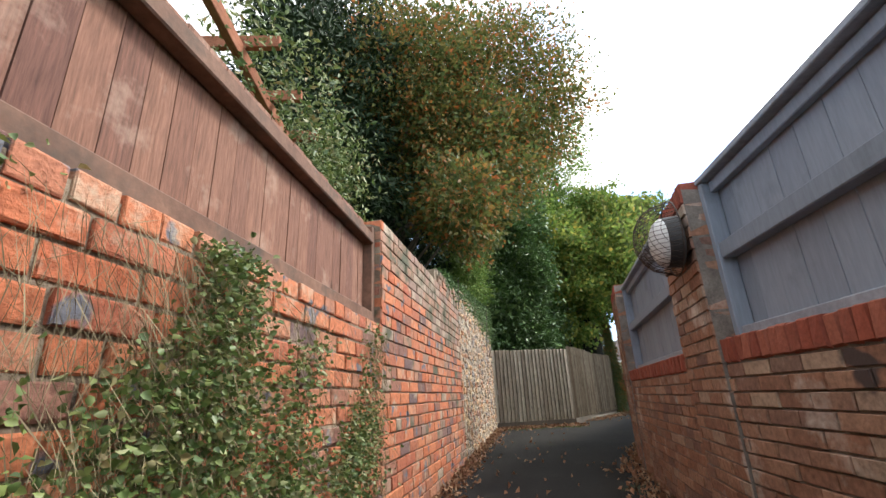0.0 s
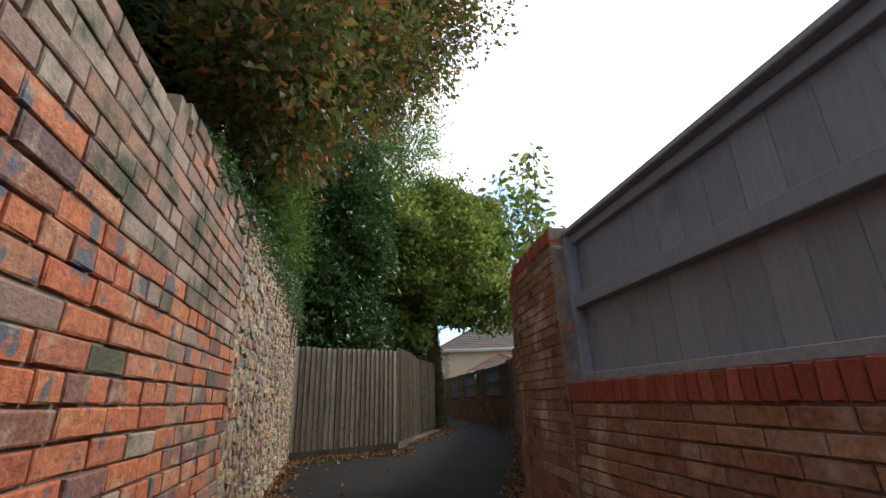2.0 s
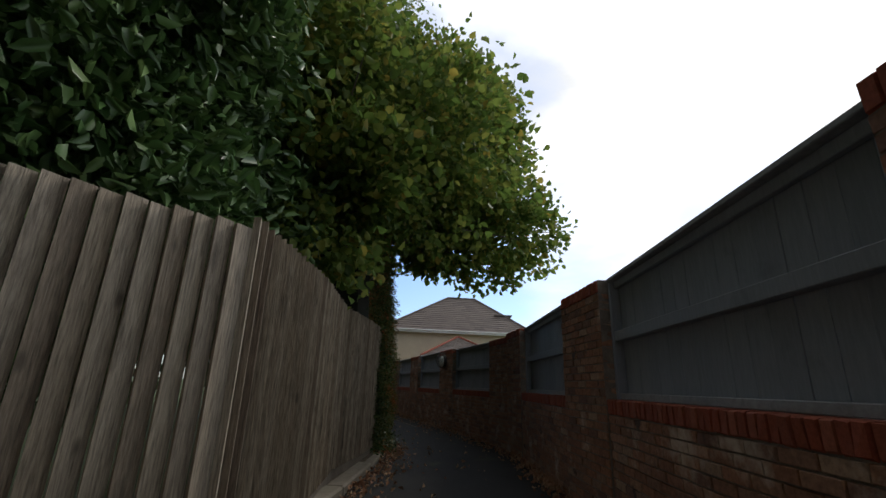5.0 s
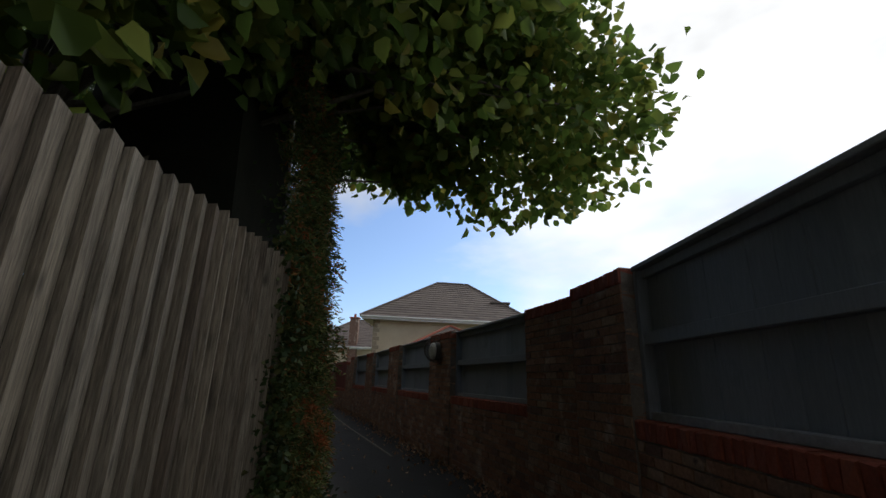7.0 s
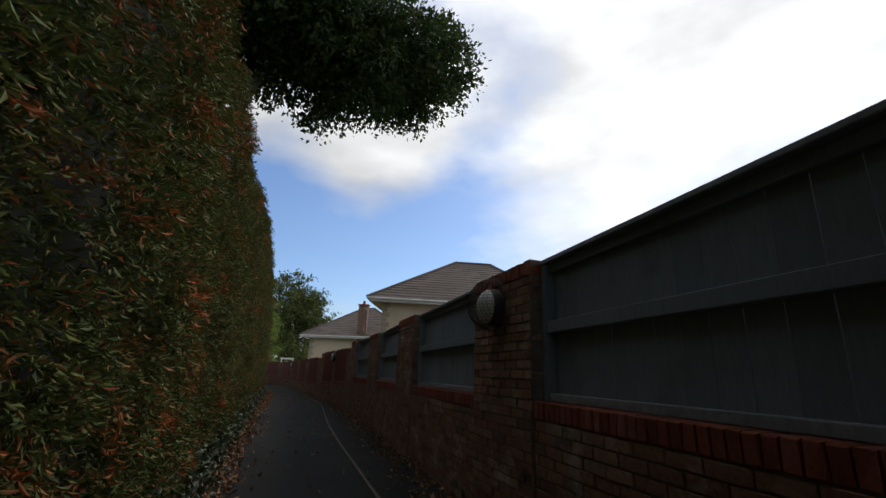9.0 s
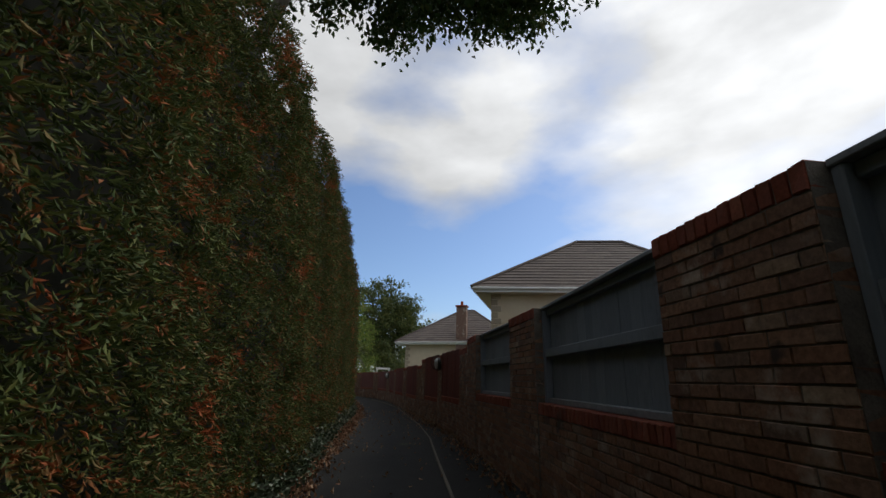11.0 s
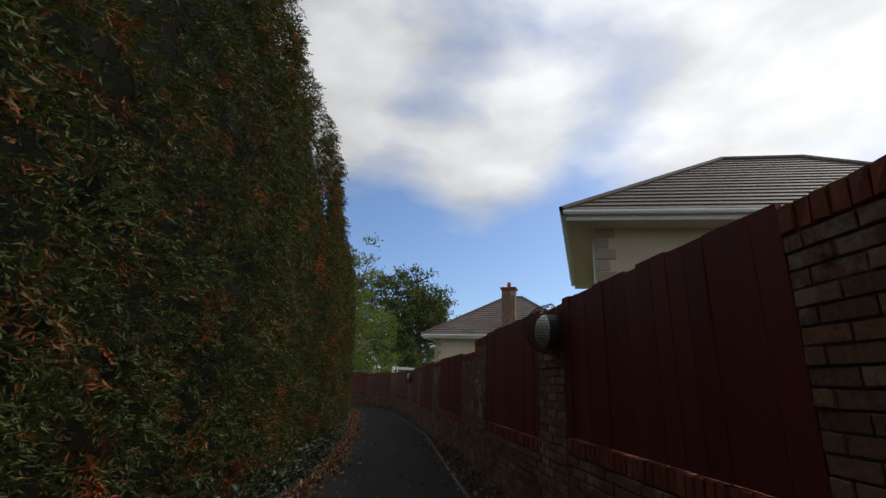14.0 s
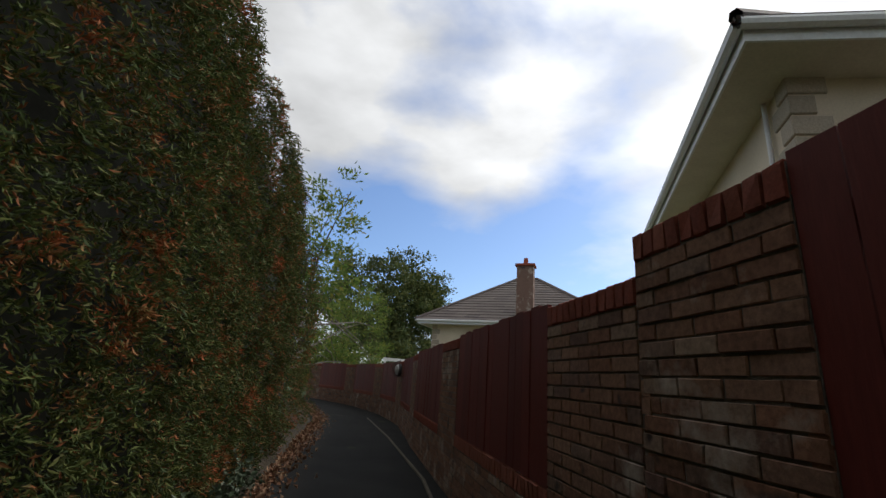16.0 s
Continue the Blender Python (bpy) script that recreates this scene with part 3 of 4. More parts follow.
def low_wall(i, a, b, sill, back=0.015):
    m, L = along(a, b, 0)
    g0 = ground_z(a[1]) - 0.15
    core = part("brick_wall", box_bm(0, L, -0.215, -0.012 - back, g0, sill - 0.008), M_MORTAR, None)
    core.matrix_world = m
    tagged(core, "low buff-brown brick wall topped by a red brick-on-edge course", "brick wall", "bays of the lane wall", "structure")
    zc = sill - 0.11
    courses(core, M_BRICK_R, 0.005, L - 0.005, g0 + 0.06, zc, y=-back, start=i, pitch=0.0605, length=0.182, joint=0.008, rough=0.8)
    n = max(3, round(L / 0.060))
    for k in range(n):
        put_brick(core, M_ROWLOCK, k * L / n + 0.004, zc + 0.004, L / n - 0.008, 0.104, 0.003 - back, 0.2)
    if i > 10:
        JOINED.append(core)
    return m, L


def grey_panel(m, L, sill, top):
    p = empty("fence_panel", m @ pose(0, -0.16, sill), "blue-grey painted timber panel with a middle rail, between two brick piers", "fence panel", "grey fence panels")
    H = top - sill
    n = max(5, round(L / 0.15))
    bm0 = None
    for k in range(n):
        x0, x1 = k * L / n, (k + 1) * L / n
        part("board", box_bm(x0 + 0.002, x1 - 0.002, -0.02, rnd.uniform(-0.002, 0.002), 0.02, H - 0.03), M_GREY, p)
    part("bottom_rail", box_bm(0.045, L - 0.045, 0.003, 0.06, 0.0, 0.045, bevel=0.004), M_GREY_EDGE, p, "pale grey bottom rail")
    part("middle_rail", box_bm(0.045, L - 0.045, 0.003, 0.065, H * 0.46, H * 0.46 + 0.075, bevel=0.004), M_GREY, p)
    part("top_rail", box_bm(0.0, L, -0.04, 0.085, H - 0.028, H, bevel=0.004), M_GREY_EDGE, p)
    part("top_board", box_bm(0.045, L - 0.045, 0.003, 0.04, H - 0.085, H - 0.03, bevel=0.004), M_GREY, p)
    for x in (0.003, L - 0.045):
        part("side_frame", box_bm(x, x + 0.042, 0.0, 0.075, 0.0, H - 0.03, bevel=0.003), M_GREY, p)


def red_panel(m, L, sill, top):
    p = empty("fence_panel", m @ pose(0, -0.006, sill), "dark red stained panel of upright boards between two brick piers", "fence panel", "red fence panels")
    n = max(5, round(L / 0.125))
    for k in range(n):
        x0, x1 = k * L / n, (k + 1) * L / n
        part("board", box_bm(x0 + 0.003, x1 - 0.003, -0.022, rnd.uniform(-0.003, 0.004), 0.004, top - sill - 0.01 + rnd.uniform(-0.012, 0.006)), M_DKRED, p)
    part("back_rail", box_bm(0, L, -0.07, -0.024, 0.15, 0.22), M_DKRED, p)
    part("back_rail", box_bm(0, L, -0.07, -0.024, top - sill - 0.25, top - sill - 0.18), M_DKRED, p)


first = dict(f=(0.36, -5.4), sill=0.98, top=1.90)
prev = first
for i, p in enumerate(PIERS):
    if "m" in p:
        pier_block(i, p["n"], p["m"], p["top"], p.get("lamp"))
        pier_block(i + 1, p["m"], p["f"], p["top2"], False)
    else:
        pier_block(i, p["n"], p["f"], p["top"], p.get("lamp"))
    sill = min(prev["sill"], p["sill"]) if prev.get("red") else prev["sill"]
    m, L = low_wall(i, prev["f"], p["n"], sill, 0.004 if prev.get("red") else 0.015)
    top = min(prev.get("top2", max(prev["top"], 1.86) if i == 1 else prev["top"]), p["top"])
    (red_panel if prev.get("red") else grey_panel)(m, L, sill, top + (0.0 if not prev.get("red") else 0.035))
    prev = p

# left-hand brick wall, from the rubble wall back to the red fence
J = (0.05, 1.60)
A0 = (-0.72, -1.50)
m, L = along(J, A0, 0)
wall_l = part("wall_left", box_bm(0, L, -0.33, -0.013, -0.2, 1.96), M_MORTAR_L, None)
wall_l.matrix_world = m
tagged(wall_l, "old orange-red brick garden wall with blue-black smudged bricks", "brick wall", kind="structure")


def left_pick(a, z):
    worn = (L - a) / L
    if z > 1.72 - worn * 0.55:
        return M_BRICK_LW
    return M_BRICK_LW if rnd.random() < (0.20 if a < L * 0.4 else 0.10) else M_BRICK_L


courses(wall_l, M_BRICK_L, 0, L, -0.15, 1.98, bond="garden", pitch=0.082, length=0.236, joint=0.010, wob=0.0022, rough=1.2, pick=left_pick, odd=0.06)
top_l = part("wall_left_top", box_bm(0, L * 0.45, -0.33, -0.016, 1.96, 2.10), M_MORTAR_L, None)
top_l.matrix_world = m
tagged(top_l, "uneven weathered top courses of the old brick wall", "brick wall", kind="structure")
courses(top_l, M_BRICK_LW, 0, L * 0.42, 1.98, 2.14, bond="garden", pitch=0.08, length=0.236, joint=0.012, wob=0.006, rough=1.6, odd=0.08)
for k in range(9):
    put_brick(wall_l, M_BRICK_L if k not in (0, 7) else M_BRICK_LW, L, 1.28 + k * 0.078, 0.20, 0.066, -0.005, 0.05, turn=radians(-90), wob=0.004, rough=1.5)
B0 = (-2.25, -9.0)
m2, L2 = along(A0, B0, 0)
wall_l2 = part("wall_left_low", box_bm(0, L2, -0.33, -0.012, -0.25, 1.22), M_MORTAR_L, None)
wall_l2.matrix_world = m2
tagged(wall_l2, "low old red brick wall under a red fence, half covered in ivy", "brick wall", kind="structure")
courses(wall_l2, M_BRICK_L, 0, 4.2, -0.2, 1.25, bond="garden", pitch=0.082, length=0.236, joint=0.012, wob=0.004, rough=1.5, odd=0.06)

# red fence on the low wall
rf = empty("garden_fence", m2 @ pose(0, -0.10, 1.25), "faded red-brown close-boarded fence on a low brick wall", "fence")
x, k = 0.06, 0
while x < 6.0:
    w = rnd.uniform(0.095, 0.105)
    part("board", box_bm(x, x + w - 0.003, -0.03, -0.012 + rnd.uniform(-0.002, 0.003), 0.01, 0.70 + rnd.uniform(-0.006, 0.006)), M_REDFENCE, rf)
    x += w
part("bottom_rail", box_bm(0.05, 6.0, -0.01, 0.06, 0.0, 0.07, bevel=0.006), M_RAIL, rf)
part("top_rail", box_bm(0.05, 6.0, -0.01, 0.06, 0.53, 0.60, bevel=0.006), M_RAIL, rf)
part("post", box_bm(-0.02, 0.055, -0.05, 0.05, 0.0, 0.66, bevel=0.004), M_RAIL, rf)

# rubble stone wall
S1 = (1.08, 5.66)
m3, L3 = along(S1, J, 0)
wall_s = part("wall_stone", box_bm(0, L3, -0.45, -0.008, -0.1, 2.3), M_STONE_M, None)
wall_s.matrix_world = m3
tagged(wall_s, "tall random rubble stone wall in buff, grey and rust-red stones", "stone wall", kind="structure")


def stone_mesh(seed, mat=None):
    r = random.Random(seed)
    n = r.choice((5, 6, 7, 8))
    ang = sorted(2 * math.pi * (k + r.uniform(-0.22, 0.22)) / n for k in range(n))
    out = []
    for t in ang:
        q = (abs(math.cos(t)) ** 3.2 + abs(math.sin(t)) ** 3.2) ** (-1 / 3.2) * r.uniform(0.76, 1.14)
        out.append((0.48 * q * math.cos(t), 0.48 * q * math.sin(t)))
    v = [(x, -1, z) for x, z in out] + [(x * 0.97, -0.35, z * 0.97) for x, z in out] + [(x * 0.86 + r.uniform(-.04, .04), r.uniform(-0.35, 0.15), z * 0.86 + r.uniform(-.04, .04)) for x, z in out] + [(r.uniform(-.15, .15), r.uniform(0.05, 0.35), r.uniform(-.15, .15))]
    f = []
    for i in range(n):
        j = (i + 1) % n
        f += [(i, j, n + j, n + i), (n + i, n + j, 2 * n + j, 2 * n + i), (2 * n + i, 2 * n + j, 3 * n)]
    return v, f


stones = []
r = random.Random(11)
z = 0.0
while z < 2.62:
    h = r.uniform(0.045, 0.095)
    x = r.uniform(-0.1, 0)
    while x < L3:
        w = r.uniform(0.05, 0.16) if r.random() > 0.12 else r.uniform(0.16, 0.25)
        zt = 2.18 + 0.36 * (1 - x / L3)
        if z < zt and x + w < L3 + 0.12:
            stones.append((x + w / 2, z + h / 2 + r.uniform(-0.02, 0.02), w * 1.08, h * r.uniform(1.0, 1.5), r.uniform(-16, 16), r.randrange(14)))
        x += w
    z += h
for k in range(700):
    x, z = r.uniform(0.02, L3), r.uniform(0, 2.2 + 0.36 * (1 - 0.5))
    if z < 2.16 + 0.36 * (1 - x / L3):
        stones.append((x, z, r.uniform(0.05, 0.12), r.uniform(0.035, 0.07), r.uniform(-25, 25), r.randrange(14)))
stones.sort(key=lambda s: abs(s[1] - 1.3) + 0.3 * abs(s[0] - 2.0))
SV = [stone_mesh(100 + i) for i in range(14)]
SM = []
for v, f in SV:
    me = bpy.data.meshes.new("stone")
    me.from_pydata(v, [], f)
    me.materials.append(M_STONE)
    b_ = bmesh.new()
    b_.from_mesh(me)
    bmesh.ops.recalc_face_normals(b_, faces=b_.faces)
    b_.to_mesh(me)
    b_.free()
    SM.append(me)
big_ = [s for s in stones if s[2] > 0.10]
STONES_NEAR = big_[:300]
STONES_FAR = big_[300:] + [s for s in stones if s[2] <= 0.10]
vv, ff = [], []
for x, z, w, h, a, k in STONES_FAR:
    v, f = SV[k]
    c, s = math.cos(radians(a)), math.sin(radians(a))
    o = len(vv)
    y = r.uniform(-0.010, 0.012)
    vv += [(x + (px * c * w - pz * s * h), y + py * 0.030, z + (px * s * w + pz * c * h)) for px, py, pz in v]
    ff += [tuple(reversed([o + i for i in q])) for q in f]
js = link_mesh("stones", vv, ff, M_STONE_J, wall_s)
js["kind"] = "stuff"

# timber fence on the bend
FENCE = [(0.99, 5.70), (2.90, 6.02), (3.62, 7.05), (4.28, 8.22), (4.95, 9.02), (5.46, 9.72)]
for s, (a, b) in enumerate(zip(FENCE, FENCE[1:])):
    mf, Lf = along(b, a, ground_z(a[1]) + 0.13)
    fp = empty("board_fence", mf, "silvered vertical feather-edge board fence above a dark gravel board", "fence", "fence runs on the bend")
    H = 1.58 if s else 1.52
    n = max(6, round(Lf / 0.088))
    for k in range(n):
        x0 = k * Lf / n
        t0, t1 = 0.036 + rnd.uniform(0, 0.006), 0.003
        hh = H + rnd.uniform(-0.008, 0.008)
        w = Lf / n - 0.004
        v = [(x0, 0, 0), (x0 + w, 0, 0), (x0 + w, t0, 0), (x0, t1, 0), (x0, 0, hh), (x0 + w, 0, hh), (x0 + w, t0, hh), (x0, t1, hh)]
        f = [(3, 2, 1, 0), (4, 5, 6, 7), (0, 1, 5, 4), (1, 2, 6, 5), (2, 3, 7, 6), (3, 0, 4, 7)]
        link_mesh("board", v, f, M_FENCE, fp)
    part("gravel_board", box_bm(0.0, Lf, 0.006, 0.03, -0.14, 0.0), M_GRAVELBOARD, fp, "dark damp gravel board")
    part("back_rail", box_bm(0.0, Lf, -0.05, -0.004, 0.3, 0.37), M_GRAVELBOARD, fp)
    part("back_rail", box_bm(0.0, Lf, -0.05, -0.004, 1.2, 1.27), M_GRAVELBOARD, fp)

# kerb along the bend and leaf bed
KERB = [(3.3, 6.6), (4.25, 7.75), (5.0, 8.75), (5.68, 9.8), (6.2, 11.1), (6.55, 12.6)]
for a, b in zip(KERB, KERB[1:]):
    mk, Lk = along(b, a, ground_z(a[1]))
    n = max(1, round(Lk / 0.9))
    for k in range(n):
        st = part("kerb_stone", box_bm(k * Lk / n + 0.004, (k + 1) * Lk / n - 0.004, -0.17, 0.0, -0.08, (0.085 if a[1] < 8 else 0.05) if a[1] < 12 else 0.02, bevel=0.018), M_KERB, None)
        st.matrix_world = mk
        tagged(st, "worn concrete kerb stone beside the footpath", "kerb stone", "kerb stones", "structure")
RK = [(8.15, 13.0), (8.6, 14.6), (9.1, 16.4), (9.75, 18.6), (10.4, 20.6), (11.1, 22.7), (11.7, 24.9), (12.2, 27.2), (12.75, 29.6), (13.1, 31.2), (13.5, 34.5), (13.8, 38)]
for a, b in zip(RK, RK[1:]):
    mk, Lk = along(a, b, ground_z(a[1]))
    st = part("path_edging", box_bm(0.003, Lk - 0.003, -0.035, 0.0, -0.06, 0.022, bevel=0.006), M_KERB, None)
    st.matrix_world = mk
    tagged(st, "thin concrete edging strip along the footpath", "path edging", "path edgings", "structure")

# tall clipped cypress hedge
HEDGE = [(5.35, 9.65), (5.85, 10.35), (6.28, 11.8), (6.62, 13.5), (7.45, 16.8), (8.10, 19.2), (8.62, 21.2), (9.20, 23.4), (10.45, 27.9), (11.15, 31.0), (12.0, 36.0), (12.0, 41.0), (10.8, 46.0)]
HTOP = [3.4, 3.8, 4.1, 4.1, 4.1, 4.4, 4.8, 5.1, 4.5, 3.7, 3.3, 3.2, 3.2]
seg_len = [math.dist(a, b) for a, b in zip(HEDGE, HEDGE[1:])]
cum = np.concatenate([[0], np.cumsum(seg_len)])


def hedge_points(n, seed, depth0, depth1):
    r = np.random.default_rng(seed)
    near = r.random(n) < 0.82
    s = np.where(near, r.uniform(0, cum[9] + 1.5, n), r.uniform(0, cum[-1], n))
    hx, hy = np.interp(s, cum, [p[0] for p in HEDGE]), np.interp(s, cum, [p[1] for p in HEDGE])
    ht = np.interp(s, cum, HTOP)
    e = 0.3
    tx = np.interp(s + e, cum, [p[0] for p in HEDGE]) - np.interp(s - e, cum, [p[0] for p in HEDGE])
    ty = np.interp(s + e, cum, [p[1] for p in HEDGE]) - np.interp(s - e, cum, [p[1] for p in HEDGE])
    ln = np.hypot(tx, ty) + 1e-9
    nx, ny = ty / ln, -tx / ln
    z = ground_z(20) + 0.05 + r.random(n) * (ht - 0.1)
    f = z / ht
    lump = 0.07 * np.sin(s * 1.9 + z * 0.7) + 0.045 * np.sin(s * 7.3 - z * 3.1) + 0.03 * np.sin(z * 9 + s * 2)
    bulge = 0.10 * np.sin(np.clip(f, 0, 1) * math.pi) - 0.16 * np.clip(f - 0.85, 0, 1) ** 2 * 8 + 0.16 * (1 - f) ** 3
    off = lump + bulge - r.uniform(depth0, depth1, n)
    pts = np.stack([hx + nx * off, hy + ny * off, z], 1)
    nor = np.stack([nx, ny, np.full(n, 0.15)], 1)
    return pts, nor


hedge = empty("hedge", pose(8, 20, 0.1), "tall clipped cypress hedge, dark green with dead brown patches", "hedge")
H0 = hedge.matrix_world.inverted()
pts, nor = hedge_points(56000, 3, 0.0, 0.17)
r_ = np.random.default_rng(9)
nc = len(pts)
axis = nor * 0.8 + r_.normal(0, 0.7, (nc, 3)) * np.array([1, 1, 0.6]) + np.array([0, 0, -0.1])
axis /= np.linalg.norm(axis, axis=1)[:, None]
side = np.cross(axis, r_.normal(0, 1, (nc, 3)))
side /= np.linalg.norm(side, axis=1)[:, None]
P_, D_ = [], []
for k in range(13):
    t_ = (k + 0.5) / 13
    sgn = 1 if k % 2 else -1
    P_.append(pts + axis * (t_ * 0.13 - 0.05) + side * (t_ - 0.5) ** 2 * 0.05 + np.array([0, 0, -0.05 * t_ * t_]) + r_.normal(0, 0.006, (nc, 3)))
    D_.append(axis + side * sgn * 1.0 * (1 - 0.5 * t_) + np.array([0, 0, -0.25 * t_]))
P_, D_ = np.stack(P_, 1).reshape(-1, 3), np.stack(D_, 1).reshape(-1, 3)
scatter("foliage", P_ - np.array([8, 20, 0.1]), D_, 0.040, M_HEDGE, hedge, aspect=0.25, seed=4, spread=0.25)
# added core sheet: blocks the view through, its dark colour imitates inner shade
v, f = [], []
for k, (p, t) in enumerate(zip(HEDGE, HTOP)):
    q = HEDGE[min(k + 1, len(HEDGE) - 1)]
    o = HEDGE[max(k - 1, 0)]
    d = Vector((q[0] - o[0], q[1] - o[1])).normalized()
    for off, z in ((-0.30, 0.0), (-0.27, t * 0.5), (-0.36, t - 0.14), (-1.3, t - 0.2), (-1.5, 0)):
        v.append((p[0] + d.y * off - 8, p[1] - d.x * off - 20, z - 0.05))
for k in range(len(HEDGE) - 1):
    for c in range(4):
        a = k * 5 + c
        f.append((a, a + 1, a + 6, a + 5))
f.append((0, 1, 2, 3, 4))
link_mesh("inner_growth", v, f, M_CORE, hedge, "near-black core sheet painted as the shade inside the hedge")


# trees
def tree(name, base, height, blobs, n, leaf, mat, label, trunk_r=0.15, seed=1, shell=0.45, aspect=0.6, down=0.2, limbs=True, lean=(0, 0), spread=0.9, fork=(0.2, 0.65), broad=False):
    r = np.random.default_rng(seed)
    rr = random.Random(seed)
    t = empty(name, pose(*base), label, "tree" if "tree" in name else "shrub")
    b = np.array(base)
    if limbs:
        bm = bmesh.new()
        top = (lean[0], lean[1], height * 0.75)
        tube(bm, [(0, 0, -0.1), (lean[0] * 0.3, lean[1] * 0.3, height * 0.25), (lean[0] * 0.7, lean[1] * 0.7, height * 0.5), top], trunk_r, trunk_r * 0.35, 8)
        part("trunk", bm, M_BARK, t)
        for cx, cy, cz, rx, ry, rz in blobs:
            c = Vector((cx - base[0], cy - base[1], cz - base[2]))
            for k in range(7):
                f0 = rr.uniform(*fork)
                a = Vector((lean[0] * f0, lean[1] * f0, height * f0))
                e = c + Vector((rr.uniform(-rx, rx), rr.uniform(-ry, ry), rr.uniform(-rz, rz))) * 0.8
                mid = a.lerp(e, 0.5) + Vector((rr.uniform(-.2, .2), rr.uniform(-.2, .2), rr.uniform(0, .4)))
                bm = bmesh.new()
                tube(bm, [a, mid, e], trunk_r * 0.25, 0.008, 5)
                part("limb", bm, M_BARK, t)
    P, N = [], []
    vol = np.array([x[3] * x[4] + x[4] * x[5] + x[3] * x[5] for x in blobs])
    cnt = (n * vol / vol.sum()).astype(int)
    for (cx, cy, cz, rx, ry, rz), k in zip(blobs, cnt):
        clumps = max(20, k // 45)
        d = r.normal(0, 1, (clumps, 3))
        d /= np.linalg.norm(d, axis=1)[:, None]
        rad = (1 - shell * r.random(clumps) ** 1.5) * (1 + 0.13 * np.sin(d[:, 0] * 5 + d[:, 2] * 7) + r.normal(0, 0.05, clumps))
        cc = d * rad[:, None]
        pick = r.integers(0, clumps, k)
        sc = np.array([rx, ry, rz])
        size = 0.16 * min(rx, ry, rz) ** 0.5
        off = r.normal(0, size, (k, 3)) * np.array([1, 1, 0.6])
        P.append(cc[pick] * sc + np.array([cx, cy, cz]) + off)
        N.append(d[pick])
    P, N = np.concatenate(P), np.concatenate(N)
    P[:, 2] = np.maximum(P[:, 2], base[2] + 0.05)
    scatter("crown", P - b, N, leaf, mat, t, aspect=aspect, seed=seed + 1, down=down, spread=spread, broad=broad)
    return t


tree("beech_tree", (-1.2, 3.2, 0.1), 7.5, [(0.2, 2.2, 4.4, 1.25, 1.35, 1.2), (1.1, 2.9, 6.3, 1.75, 1.4, 1.9), (-0.4, 2.2, 5.8, 1.4, 1.6, 1.7), (0.1, 1.2, 3.2, 0.55, 1.0, 0.6)], 80000, 0.078, M_BEECH,
     "overhanging beech tree with green and russet turning leaves above the wall", 0.16, 21, shell=0.6)
tree("conifer_tree", (-3.2, 5.0, 0), 11, [(-2.3, 4.2, 5.5, 2.1, 2.4, 4.8), (-1.9, 1.6, 4.6, 1.1, 1.6, 2.8), (-0.9, 5.0, 5.4, 1.4, 1.6, 3.4)], 90000, 0.13, M_CONIFER, "dark dense conifer tree behind the old garden wall", 0.2, 22, aspect=0.35)
tree("cypress_tree", (0.35, 5.9, 0.1), 6, [(0.5, 5.5, 4.6, 0.6, 0.65, 2.2), (0.55, 5.0, 3.2, 0.35, 0.6, 0.9)], 30000, 0.075, M_LIME_D, "narrow feathery bright green cypress rising over the stone wall", 0.07, 31, aspect=0.25, down=0.6, shell=0.3)
tree("laurel_shrub", (1.6, 7.9, 0.1), 6.0, [(1.95, 7.35, 4.4, 1.1, 1.0, 2.5), (1.8, 7.6, 2.2, 1.3, 1.1, 1.3), (3.0, 9.0, 2.5, 0.9, 1.2, 1.3), (0.95, 6.75, 3.7, 0.75, 0.7, 2.2)], 66000, 0.125, M_LAUREL, "dense glossy dark green laurel behind the board fence", 0.08, 23, aspect=0.42, shell=0.4, broad=True)
tree("lime_tree", (4.0, 10.3, 0.1), 6.0, [(5.2, 9.2, 4.5, 1.8, 1.7, 1.6), (7.5, 10.0, 3.95, 1.65, 1.1, 1.05), (7.45, 10.2, 5.3, 1.25, 1.2, 1.5), (7.75, 10.7, 6.5, 1.15, 1.1, 1.2), (6.85, 10.5, 3.75, 0.9, 0.7, 0.75), (6.6, 10.2, 5.9, 1.4, 1.3, 1.4), (6.4, 10.6, 7.0, 1.3, 1.2, 1.1), (3.9, 8.7, 3.4, 1.2, 1.1, 1.3), (4.4, 10.9, 5.2, 2.0, 2.0, 1.9), (3.3, 8.6, 5.0, 1.3, 1.2, 1.3)], 72000, 0.115, M_LIME,
     "bright green broadleaf tree overhanging the fence and footpath", 0.1, 24, aspect=0.85, shell=0.6, broad=True)
tree("oak_tree", (5.4, 21.5, 0.1), 11, [(9.4, 20.4, 9.75, 3.3, 2.7, 1.8), (12.1, 20.6, 10.2, 1.9, 2.0, 1.4), (6.4, 21.0, 10.6, 2.8, 3.0, 2.2)], 80000, 0.15, M_OAK, "spreading oak boughs high above the hedge and footpath", 0.25, 25, aspect=0.6, shell=0.75, lean=(2.5, -0.5), fork=(0.85, 1.0))


